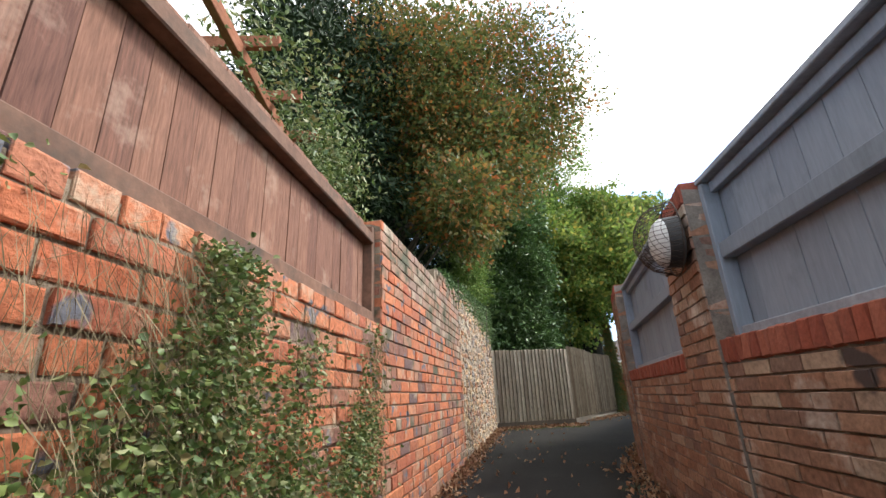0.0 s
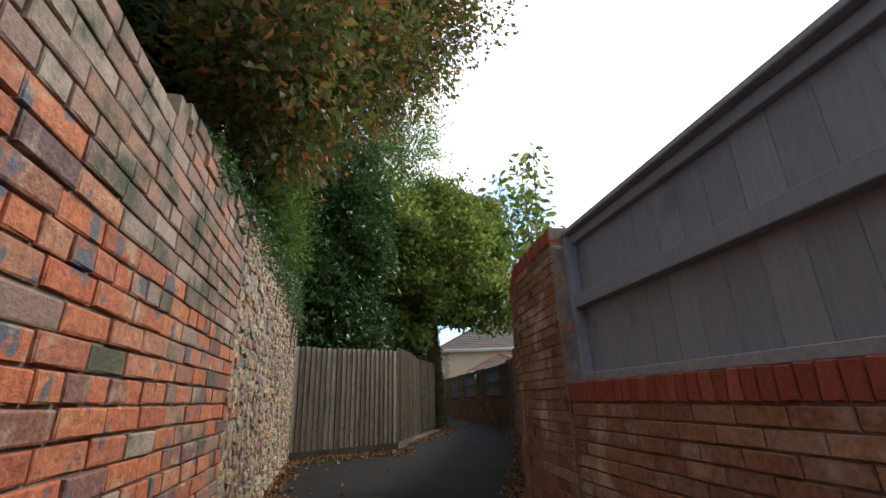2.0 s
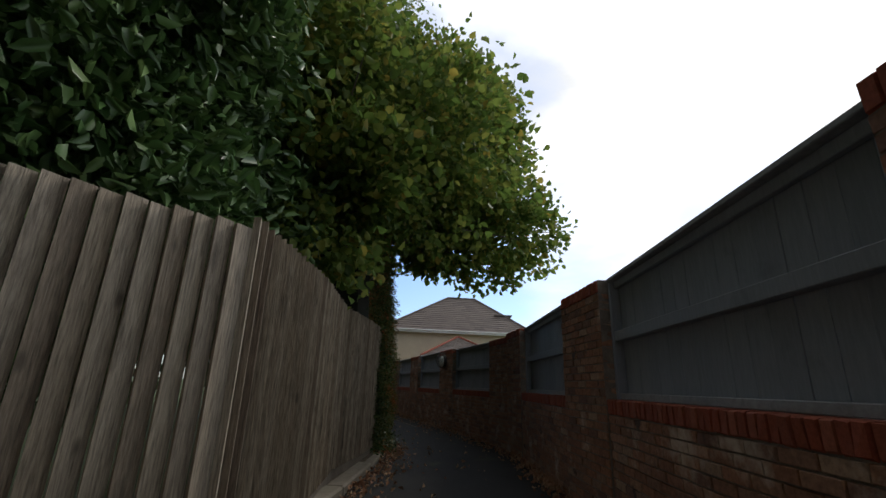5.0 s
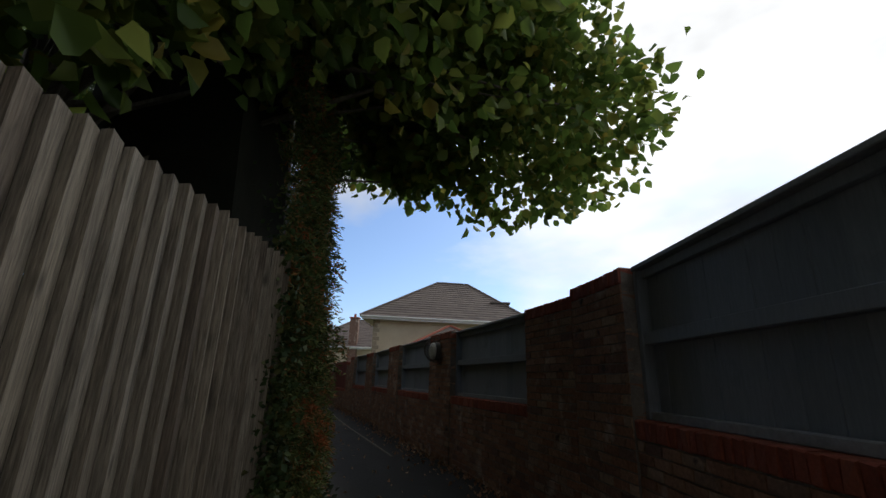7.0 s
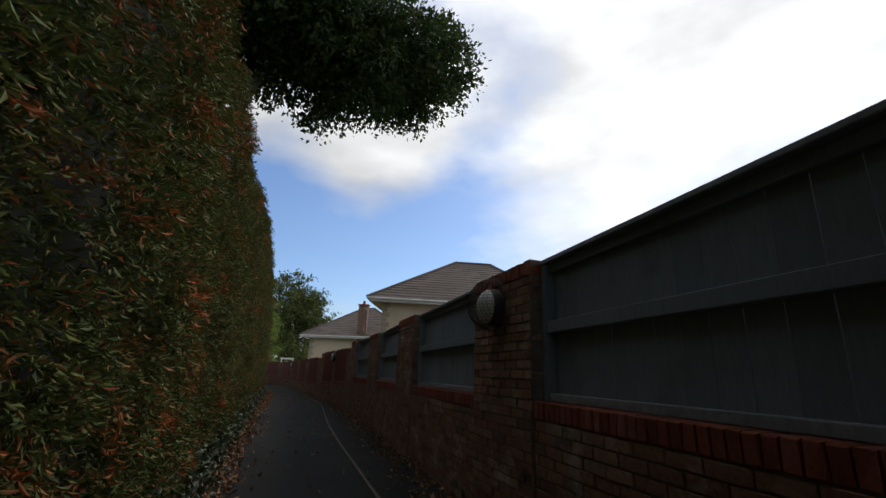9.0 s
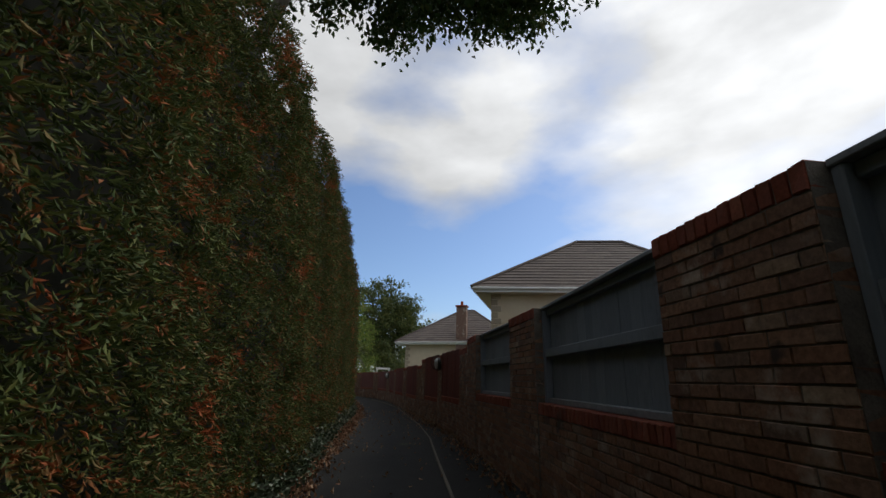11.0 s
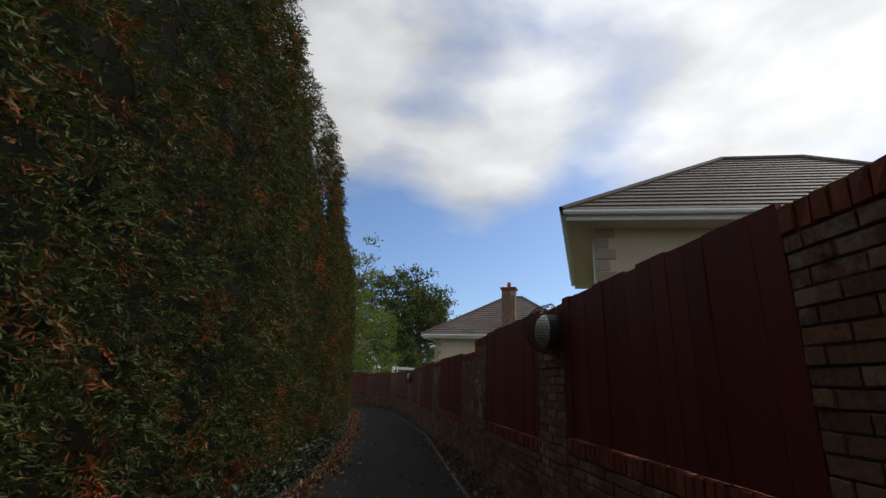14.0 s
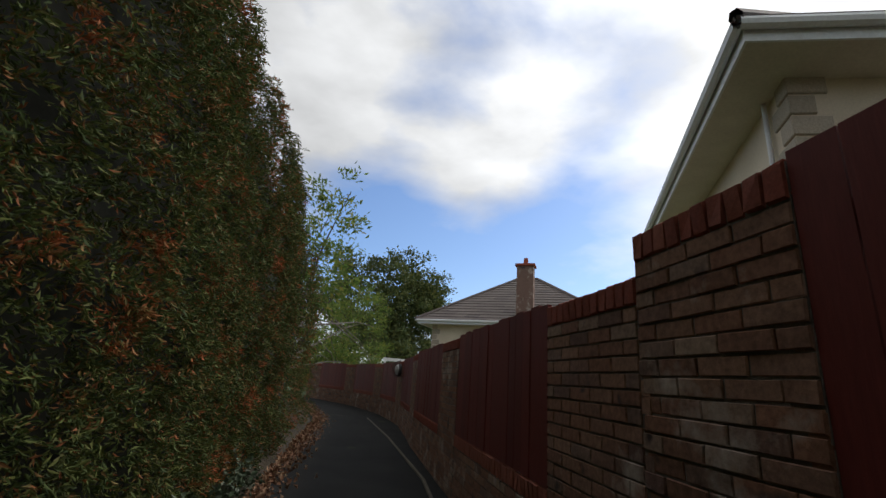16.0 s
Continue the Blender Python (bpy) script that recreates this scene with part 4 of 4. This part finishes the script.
def shoots(name, stems, mat, label, seed, per=80, size=0.14):
    """A shrub of long whippy shoots with large drooping leaves set along them."""
    rr = random.Random(seed)
    b0 = stems[0][0]
    t = empty(name, pose(*b0), label, "shrub")
    P, N = [], []
    for st in stems:
        bm = bmesh.new()
        tube(bm, [Vector(p) - Vector(b0) for p in st], 0.014, 0.004, 6)
        part("stem", bm, M_BARK, t)
        for k in range(per * (len(st) - 1)):
            f = (k + 0.5) / per
            i = min(int(f), len(st) - 2)
            p = Vector(st[i]).lerp(Vector(st[i + 1]), f - i)
            if p.z < 1.75:
                continue
            a = k * 2.4
            d = Vector((math.cos(a), math.sin(a), -0.25))
            P.append(p - Vector(b0) + d * rr.uniform(0.01, 0.20))
            N.append(d)
    scatter("foliage", np.array(P), np.array(N), size, mat, t, aspect=0.55, seed=seed, down=0.25, spread=0.5, fold=0.1, broad=True)
    return t


shoots("cherry_shrub", [[(3.72, 3.0, 0.1), (3.6, 2.95, 1.8), (3.45, 3.0, 2.9), (3.2, 3.0, 3.9)], [(3.72, 3.0, 0.1), (3.65, 2.95, 1.8), (3.7, 3.0, 2.9), (3.6, 2.95, 3.8)], [(3.72, 3.0, 0.1), (3.65, 3.0, 1.9), (3.75, 3.4, 2.3), (3.7, 3.75, 2.75)],
                        [(3.72, 3.0, 0.1), (3.5, 2.7, 1.8), (3.35, 2.4, 2.9), (3.25, 2.2, 3.9)], [(3.72, 3.0, 0.1), (3.55, 2.8, 1.8), (3.5, 2.7, 3.0), (3.4, 2.7, 4.1)], [(3.72, 3.0, 0.1), (3.5, 2.8, 1.7), (3.3, 2.5, 2.5), (3.2, 2.4, 3.3)]],
       M_CHERRY, "leafy cherry shrub with long shoots behind the grey panels", 51, per=78, size=0.115)
shoots("cherry_shrub", [[(3.0, 1.6, 0.1), (2.95, 1.6, 1.7), (2.8, 1.6, 2.1), (2.75, 1.55, 2.55)], [(3.0, 1.6, 0.1), (3.0, 1.7, 1.7), (3.1, 2.0, 2.2), (3.05, 2.1, 2.6)]], M_CHERRY, "small leafy cherry shrub topping the grey fence panels", 52, per=16)

# pergola behind the red fence
pg = empty("pergola", pose(-1.75, -0.5, 0.0), "red-brown timber pergola overgrown with a climbing plant", "pergola")
part("post", box_bm(-0.045, 0.045, -0.045, 0.045, 0.0, 3.2, bevel=0.004), M_PERGOLA, pg)
part("beam", box_bm(-0.03, 0.03, -5.0, 0.25, 3.2, 3.32, bevel=0.004), M_PERGOLA, pg)
part("beam", box_bm(-1.35, -1.29, -5.0, 0.25, 3.2, 3.32, bevel=0.004), M_PERGOLA, pg)
for k in range(8):
    y = 0.1 - k * 0.62
    part("rafter", box_bm(-1.6, 0.28, y - 0.025, y + 0.025, 3.325, 3.43, bevel=0.004), M_PERGOLA, pg)
r_ = np.random.default_rng(61)
pts = np.stack([r_.uniform(-3.2, -1.1, 9000), r_.uniform(-4.5, 0.9, 9000), 3.35 + r_.normal(0, 0.22, 9000)], 1)
keep = (np.sin(pts[:, 0] * 4.1 + pts[:, 1] * 2.3) + np.sin(pts[:, 1] * 3.7)) > -0.2
q_ = np.stack([r_.normal(-1.5, 0.22, 7000), r_.normal(-0.2, 0.55, 7000), r_.uniform(1.9, 3.5, 7000)], 1)
pts = np.concatenate([pts[keep], q_])
cl = empty("climbing_plant", pose(-1.75, -0.5, 3.3), "green climbing plant trailing over the pergola", "climber")
scatter("foliage", pts - np.array([-1.75, -0.5, 3.3]), np.tile([0.3, 0, 0.2], (len(pts), 1)), 0.06, M_IVY, cl, aspect=0.45, seed=62, down=0.5)

# ivy and dead stems over the low left wall
r_ = np.random.default_rng(71)
wl_m = np.array(m2)


def wall_points(n, s0, s1, z0, z1, keep_fn, out=0.05):
    s, z = r_.uniform(s0, s1, n), r_.uniform(z0, z1, n)
    k = keep_fn(s, z) > r_.random(n)
    s, z = s[k], z[k]
    loc = np.stack([s, 0.005 + np.abs(r_.normal(0, out, len(s))), z, np.ones(len(s))], 1)
    return (loc @ wl_m.T)[:, :3]


def ivy_cover(s, z):
    f = 0.5 + 0.35 * np.sin(s * 4.3 + 1.0) + 0.3 * np.sin(s * 9.1 + z * 5) + 0.25 * np.sin(z * 11 + s * 3)
    f = 0.5 + (f - 0.5) * 0.75 - np.clip((z - 0.72 - 0.22 * (s > 2.1)) * 1.5, -0.1, 0.9)
    f = np.where((np.abs(s - 1.62) < 0.13) & (z > 0.4), 0.95, f)
    return np.clip(f, 0, 1) ** 1.4 * np.clip((s - 0.15) * 2.2, 0, 1)


ivy = empty("ivy", m2 @ pose(1.5, 0, 0.5), "ivy and trailing weeds hanging over the low brick wall", "ivy")
iv = np.array(ivy.matrix_world.translation)
nrm = np.array([m2[0][1], m2[1][1], 0.1])
P_ = wall_points(80000, 0.1, 4.3, -0.05, 1.22, ivy_cover)
ivy_rot = ivy.matrix_world.to_3x3().inverted()
ivy.matrix_world = Matrix.Translation(iv)
scatter("foliage", P_ - iv, np.tile(nrm, (len(P_), 1)), 0.019, M_IVY, ivy, aspect=0.85, seed=72, down=0.3, spread=0.6, broad=True)
D_ = wall_points(26000, 0.1, 4.3, 0.1, 1.2, lambda s, z: np.clip(0.45 + 0.5 * np.sin(s * 3.1 + 2.2) + 0.3 * np.sin(s * 8), 0.08, 1), 0.035)
scatter("dead_growth", D_ - iv, np.tile([nrm[0] * 0.15, nrm[1] * 0.15, -1.0], (len(D_), 1)), 0.13, M_DEAD, ivy, aspect=0.013, fold=0.0, seed=73, spread=0.33, kind="stuff")

# hanging growth over the top of the left walls
r_ = np.random.default_rng(75)
n_ = 17000
f_ = r_.random(n_)
P_ = np.stack([-0.3 + f_ * 1.35, 0.6 + f_ * 5.0, 2.1 + 0.38 * f_ + 0.12 - np.abs(r_.normal(0, 0.22, n_)) * (0.4 + f_)], 1)
P_[:, 0] += np.abs(r_.normal(0.0, 0.05, n_)) - 0.02
top_ivy = empty("wall_creeper", pose(0.4, 3.2, 2.3), "dark green creeper hanging over the top of the stone wall", "creeper")
scatter("foliage", P_ - np.array([0.4, 3.2, 2.3]), np.tile([0.9, -0.25, 0.1], (n_, 1)), 0.034, M_LAUREL, top_ivy, aspect=0.7, seed=76, down=0.5)

rs_ = random.Random(19)
for k in range(9):
    f0 = 0.12 + k * 0.10
    x, y, z = -0.3 + f0 * 1.35 + 0.03, 0.6 + f0 * 5.0, 1.45 + rs_.uniform(-0.25, 0.25)
    line = []
    while z < 2.25 + 0.25 * f0:
        line.append((x - 0.4, y - 3.2, z - 2.3))
        y += rs_.uniform(-0.05, 0.08)
        x += 0.004
        z += 0.11
    line.append((x - 0.4, y - 3.2, z - 2.3))
    bm = bmesh.new()
    tube(bm, line, 0.006, 0.013, 6)
    part("stem", bm, M_BARK, top_ivy, "pale twisting creeper stem")

# ivy at the foot of the hedge and at the fence end
n_ = 16000
s_ = r_.uniform(0, cum[9], n_)
hx_, hy_ = np.interp(s_, cum, [p[0] for p in HEDGE]), np.interp(s_, cum, [p[1] for p in HEDGE])
P_ = np.stack([hx_ + 0.20 + r_.normal(0.0, 0.08, n_), hy_, 0.06 + np.abs(r_.normal(0, 0.13, n_))], 1)
foot = empty("ground_ivy", pose(8, 20, 0.1), "low ivy growing along the foot of the cypress hedge", "ivy")
scatter("foliage", P_ - np.array([8, 20, 0.1]), np.tile([0.8, -0.3, 0.5], (n_, 1)), 0.045, M_IVY_P, foot, aspect=0.75, seed=77, broad=True)
n_ = 3500
P_ = np.stack([r_.normal(5.42, 0.07, n_), r_.normal(9.72, 0.14, n_), 0.1 + np.abs(r_.normal(0, 0.9, n_))], 1)
fe = empty("ivy", pose(5.4, 9.7, 0.1), "ivy climbing the board fence end, leaf colour darkened for shade", "ivy")
# darker oak leaf material here puts the shade on this ivy into its colour
scatter("foliage", P_ - np.array([5.4, 9.7, 0.1]), np.tile([0.8, -0.3, 0.2], (n_, 1)), 0.04, M_OAK, fe, aspect=0.75, seed=78)

# soil bed behind the kerb, leaf litter
BED = [(3.02, 6.2, 3.25, 6.5), (3.66, 7.1, 4.15, 7.7), (4.30, 8.22, 4.95, 8.75), (4.98, 9.02, 5.60, 9.75), (5.5, 9.9, 6.1, 11.0), (6.1, 12.4, 6.5, 12.6)]
v = []
for x0, y0, x1, y1 in BED:
    v += [(x0 - 0.05, y0, ground_z(y0) + 0.045), ((x0 + x1) / 2, (y0 + y1) / 2, ground_z(y0) + 0.07), (x1 - 0.02, y1, ground_z(y1) + 0.035)]
f = [(3 * k + c, 3 * k + c + 1, 3 * k + c + 4, 3 * k + c + 3) for k in range(len(BED) - 1) for c in (0, 1)]
tagged(link_mesh("verge", v, f, M_SOIL), "narrow bed of soil and dead leaves between fence and kerb", "verge", kind="structure")
STRIP = [(6.1, 11.0), (6.5, 12.6), (7.2, 15.3), (8.2, 19.3), (9.25, 23.2), (10.5, 27.9), (11.2, 31.0), (12.1, 36.0), (12.1, 41.0), (10.9, 46.0)]
v = []
for x0, y0 in STRIP:
    g = ground_z(y0)
    e = interp(LEFT_EDGE, y0) + 0.05
    v += [(x0 - 0.7, y0, g + 0.10), ((x0 + e) / 2 - 0.12, y0, g + 0.07), (e, y0, g + 0.012)]
f = [(3 * k + c, 3 * k + c + 1, 3 * k + c + 4, 3 * k + c + 3) for k in range(len(STRIP) - 1) for c in (0, 1)]
tagged(link_mesh("soil_verge", v, f, M_SOIL), "strip of bare soil and dead leaves along the hedge foot", "verge", kind="structure")
r_ = np.random.default_rng(81)


def litter(n, line, y0, y1, side, spread_, seed):
    y = r_.uniform(y0, y1, n)
    x = np.array([interp(line, q) for q in y]) + side * np.abs(r_.normal(0, spread_, n))
    z = np.array([ground_z(q) for q in y]) + 0.02 + np.abs(r_.normal(0, 0.008, n))
    return np.stack([x, y, z], 1)


parts_ = [litter(1500, LEFT_EDGE, -3, 5.6, 1, 0.10, 0), litter(1400, RIGHT_EDGE, -1, 9, -1, 0.13, 0), litter(900, LEFT_EDGE, 5.2, 12, 1, 0.18, 0), litter(7500, LEFT_EDGE, 12, 44, 1, 0.14, 0),
          litter(1700, RIGHT_EDGE, 9, 30, -1, 0.2, 0), np.stack([r_.uniform(-0.3, 3.4, 500), r_.uniform(-1, 7, 500), np.full(500, 0.13)], 1)]
ex = np.array([(x, y, ground_z(y) + 0.02) for x, y in zip(r_.uniform(1.0, 3.0, 700), r_.normal(5.6, 0.14, 700))])
P_ = np.concatenate(parts_[:5] + [ex])
sp = []
for k in range(420):
    y = r_.uniform(-2, 30)
    sp.append((interp(LEFT_EDGE, y) + r_.uniform(0.2, 1.6), y, ground_z(y) + 0.02))
P_ = np.concatenate([P_, np.array(sp)])
tagged(scatter("fallen_leaves", P_, np.tile([0, 0, 0.25], (len(P_), 1)), 0.05, M_FALLEN, None, aspect=0.6, seed=82, spread=0.55, fold=0.35), "brown and yellow fallen leaves along the path edges", "leaves", kind="stuff")

# houses
def house(corner, eave, w, l, rise, label, chimney=None, name="house", turn=-38.0, inset=None, skew=0.0, ridge=None):
    """A hipped house. w runs away from the eave corner, l along the lane-side eave."""
    h = empty(name, Matrix.Translation((*corner, 0)) @ Matrix.Rotation(radians(turn), 4, "Z"), label, "house", "houses behind the wall")
    o = 0.55
    part("wall", box_bm(o, l - o, o, w - o, 0, eave - 0.12), M_RENDER, h)
    half, q = w / 2, 0.012
    inset = inset or half
    apex = [(inset, half, eave + rise), (l - inset, half, eave + rise)]
    part("soffit", box_bm(0.02, l - 0.02, 0.02, w - 0.02, eave - 0.14, eave - 0.115), M_SOFFIT, h)
    for x0, x1, y0, y1 in ((0, l, 0, 0.025), (0, l, w - 0.025, w), (0, 0.025, 0.025, w - 0.025), (l - 0.025, l, 0.025, w - 0.025)):
        part("fascia", box_bm(x0, x1, y0, y1, eave - 0.16, eave + 0.02), M_WHITE, h)
    bm = bmesh.new()
    for a, b in (((-0.05, -0.06), (l + 0.05, -0.06)), ((-0.06, -0.05), (-0.06, w + 0.05))):
        tube(bm, [(*a, eave - 0.02), (*b, eave - 0.02)], 0.055, 0.055, 8)
    tube(bm, [(o - 0.05, o + 0.42, eave - 0.13), (o - 0.05, o + 0.42, 0)], 0.028, 0.028, 8)
    part("gutter", bm, M_WHITE, h)
    # tiled slopes, one strip a course
    vv, ff = [], []
    A, B, C, D = Vector((-0.08, -0.08, eave)), Vector((l + 0.08, -0.08, eave)), Vector((l + 0.08, w + 0.08, eave)), Vector((-0.08, w + 0.08, eave))
    P, Q = Vector(apex[0]), Vector(apex[1])
    for e0, e1, t0, t1 in ((A, B, P, Q), (B, C, Q, Q), (C, D, Q, P), (D, A, P, P)):
        n = 17
        nrm = (e1 - e0).cross(t0 - e0).normalized()
        for k in range(n):
            f0, f1 = k / n, (k + 1) / n
            a, b = e0.lerp(t0, f0), e1.lerp(t1, f0)
            c, d = e1.lerp(t1, f1), e0.lerp(t0, f1)
            lift, low = nrm * 0.035, nrm * 0.008
            cols = max(1, int((b - a).length / 0.6))
            for j in range(cols):
                g0, g1 = j / cols, (j + 1) / cols
                i0 = len(vv)
                vv.extend([tuple(a.lerp(b, g0) + lift), tuple(a.lerp(b, g1) + lift), tuple(d.lerp(c, g1) + low), tuple(d.lerp(c, g0) + low), tuple(a.lerp(b, g0)), tuple(a.lerp(b, g1))])
                ff.extend([(i0, i0 + 1, i0 + 2, i0 + 3), (i0 + 4, i0 + 5, i0 + 1, i0)])
    roof = link_mesh("roof", vv, ff, M_TILE, h)
    bm = bmesh.new()
    up = Vector((0, 0, 0.03))
    for a, b in ((A, P), (D, P), (B, Q), (C, Q), (P, Q)):
        if (b - a).length > 0.05:
            tube(bm, [a + up, b + up], 0.07, 0.07, 6)
    part("ridge_tiles", bm, ridge or M_TILE, roof)
    z, k = 0.2, 0
    while z < eave - 0.3:
        e = 0.34 if k % 2 else 0.22
        part("quoin", box_bm(o - 0.025, o + e, o - 0.025, o + 0.56 - e, z, z + 0.2, bevel=0.01), M_QUOIN, h)
        z += 0.225
        k += 1
    if not chimney and l > 6:
        dm = part("dormer", box_bm(7.2, 8.2, 1.4, 3.0, eave + 0.5, eave + 1.30), M_IRON, h, "small dark flat-roofed dormer")
        part("dormer_roof", box_bm(7.1, 8.3, 1.3, 3.1, eave + 1.30, eave + 1.38), M_TILE, dm)
    if chimney:
        x, y, zt = chimney
        ch = part("chimney", box_bm(x - 0.35, x + 0.35, y - 0.25, y + 0.25, 1.0, zt - 0.35), M_BRICK_R, h, "weathered brick chimney stack")
        part("cap", box_bm(x - 0.42, x + 0.42, y - 0.32, y + 0.32, zt - 0.35, zt - 0.25, bevel=0.01), M_ROWLOCK, ch)
        bm = bmesh.new()
        tube(bm, [(x, y, zt - 0.25), (x, y, zt + 0.05)], 0.11, 0.09, 10)
        part("chimney_pot", bm, M_ROWLOCK, ch)
    if skew:
        lean = Matrix.Identity(4)
        lean[0][1] = skew
        for ob in h.children_recursive:
            ob.data.transform(lean)
    return h


house((14.82, 28.34), 4.34, 6.02, 9.64, 2.62, "cream rendered house with quoined corners and hipped tiled roof", turn=-27.0, inset=3.86, skew=0.17)
house((17.0, 45.0), 3.67, 7.6, 8.6, 2.7, "cream rendered house with hipped tiled roof and brick chimney", (4.67, 0.35, 6.45))

house((14.94, 23.84), 2.50, 4.4, 4.5, 1.25, "small cream outbuilding with hipped roof and red ridge tiles", name="outbuilding", turn=-27.0, ridge=M_ROWLOCK)

# far trees
tree("round_tree", (17.0, 66.0, 0), 9, [(20.0, 66.0, 7.6, 5.6, 5.0, 4.7), (23.4, 68.0, 6.2, 4.6, 4.0, 4.0), (19.0, 62.0, 1.8, 7.0, 4.0, 2.6)], 50000, 0.28, M_FAR, "large rounded green tree beyond the end of the lane", 0.4, 26)
tree("birch_tree", (11.6, 36.5, 0), 5, [(12.0, 36.4, 3.9, 0.8, 1.3, 1.9), (11.4, 41.0, 3.0, 1.4, 2.5, 2.2), (15.3, 52.0, 3.3, 2.0, 2.0, 2.8), (15.0, 53.0, 1.3, 3.0, 2.0, 1.5)], 24000, 0.13, M_LIME, "pale feathery tree rising above the far hedge", 0.12, 27, aspect=0.35)
tree("airy_tree", (4.5, 11.6, 0), 11, [(4.8, 10.4, 8.8, 1.6, 1.5, 3.4), (3.9, 11.2, 8.0, 1.4, 1.4, 2.6)], 17000, 0.09, M_LIME_D, "tall airy pale green tree rising behind the hedge", 0.12, 29, shell=0.9, fork=(0.5, 0.95))
tree("far_woodland_tree", (2.0, 22.0, 0), 8, [(2.0, 21.0, 5.2, 3.0, 3.0, 3.6), (3.5, 16.0, 4.8, 1.9, 2.2, 2.3)], 30000, 0.13, M_OAK, "tall airy green tree behind the nearer trees", 0.2, 28)

n_ = 5000
P_ = np.stack([r_.uniform(0.9, 2.9, n_), 5.75 - np.abs(r_.normal(0, 0.28, n_)), np.full(n_, 0.105)], 1)
P_ = P_[(np.sin(P_[:, 0] * 7 + P_[:, 1] * 4) + np.sin(P_[:, 0] * 17 - P_[:, 1] * 13)) > -0.5]
tagged(scatter("moss", P_, np.tile([0, 0, 0.5], (len(P_), 1)), 0.014, M_MOSS, None, aspect=0.8, seed=91, spread=0.9), "bright green moss on the path below the board fence", "moss", kind="stuff")

rail = empty("white_rail", pose(15.9, 44.0, -0.3, 0, 0, 10), "small white painted timber rail on posts beyond the wall", "rail")
part("rail", box_bm(-0.5, 0.5, -0.03, 0.03, 2.05, 2.17, bevel=0.005), M_WHITE, rail)
for x in (-0.46, 0.40):
    part("post", box_bm(x, x + 0.06, -0.03, 0.03, 0.2, 2.05, bevel=0.004), M_WHITE, rail)

lay_all()
for x, z, w, h, a, k in STONES_NEAR:
    ob = new("stone", SM[k])
    ob.parent = wall_s
    ob.location = (x, rnd.uniform(-0.008, 0.014), z)
    ob.rotation_euler = (0, radians(-a), 0)
    ob.scale = (w, 0.030, h)
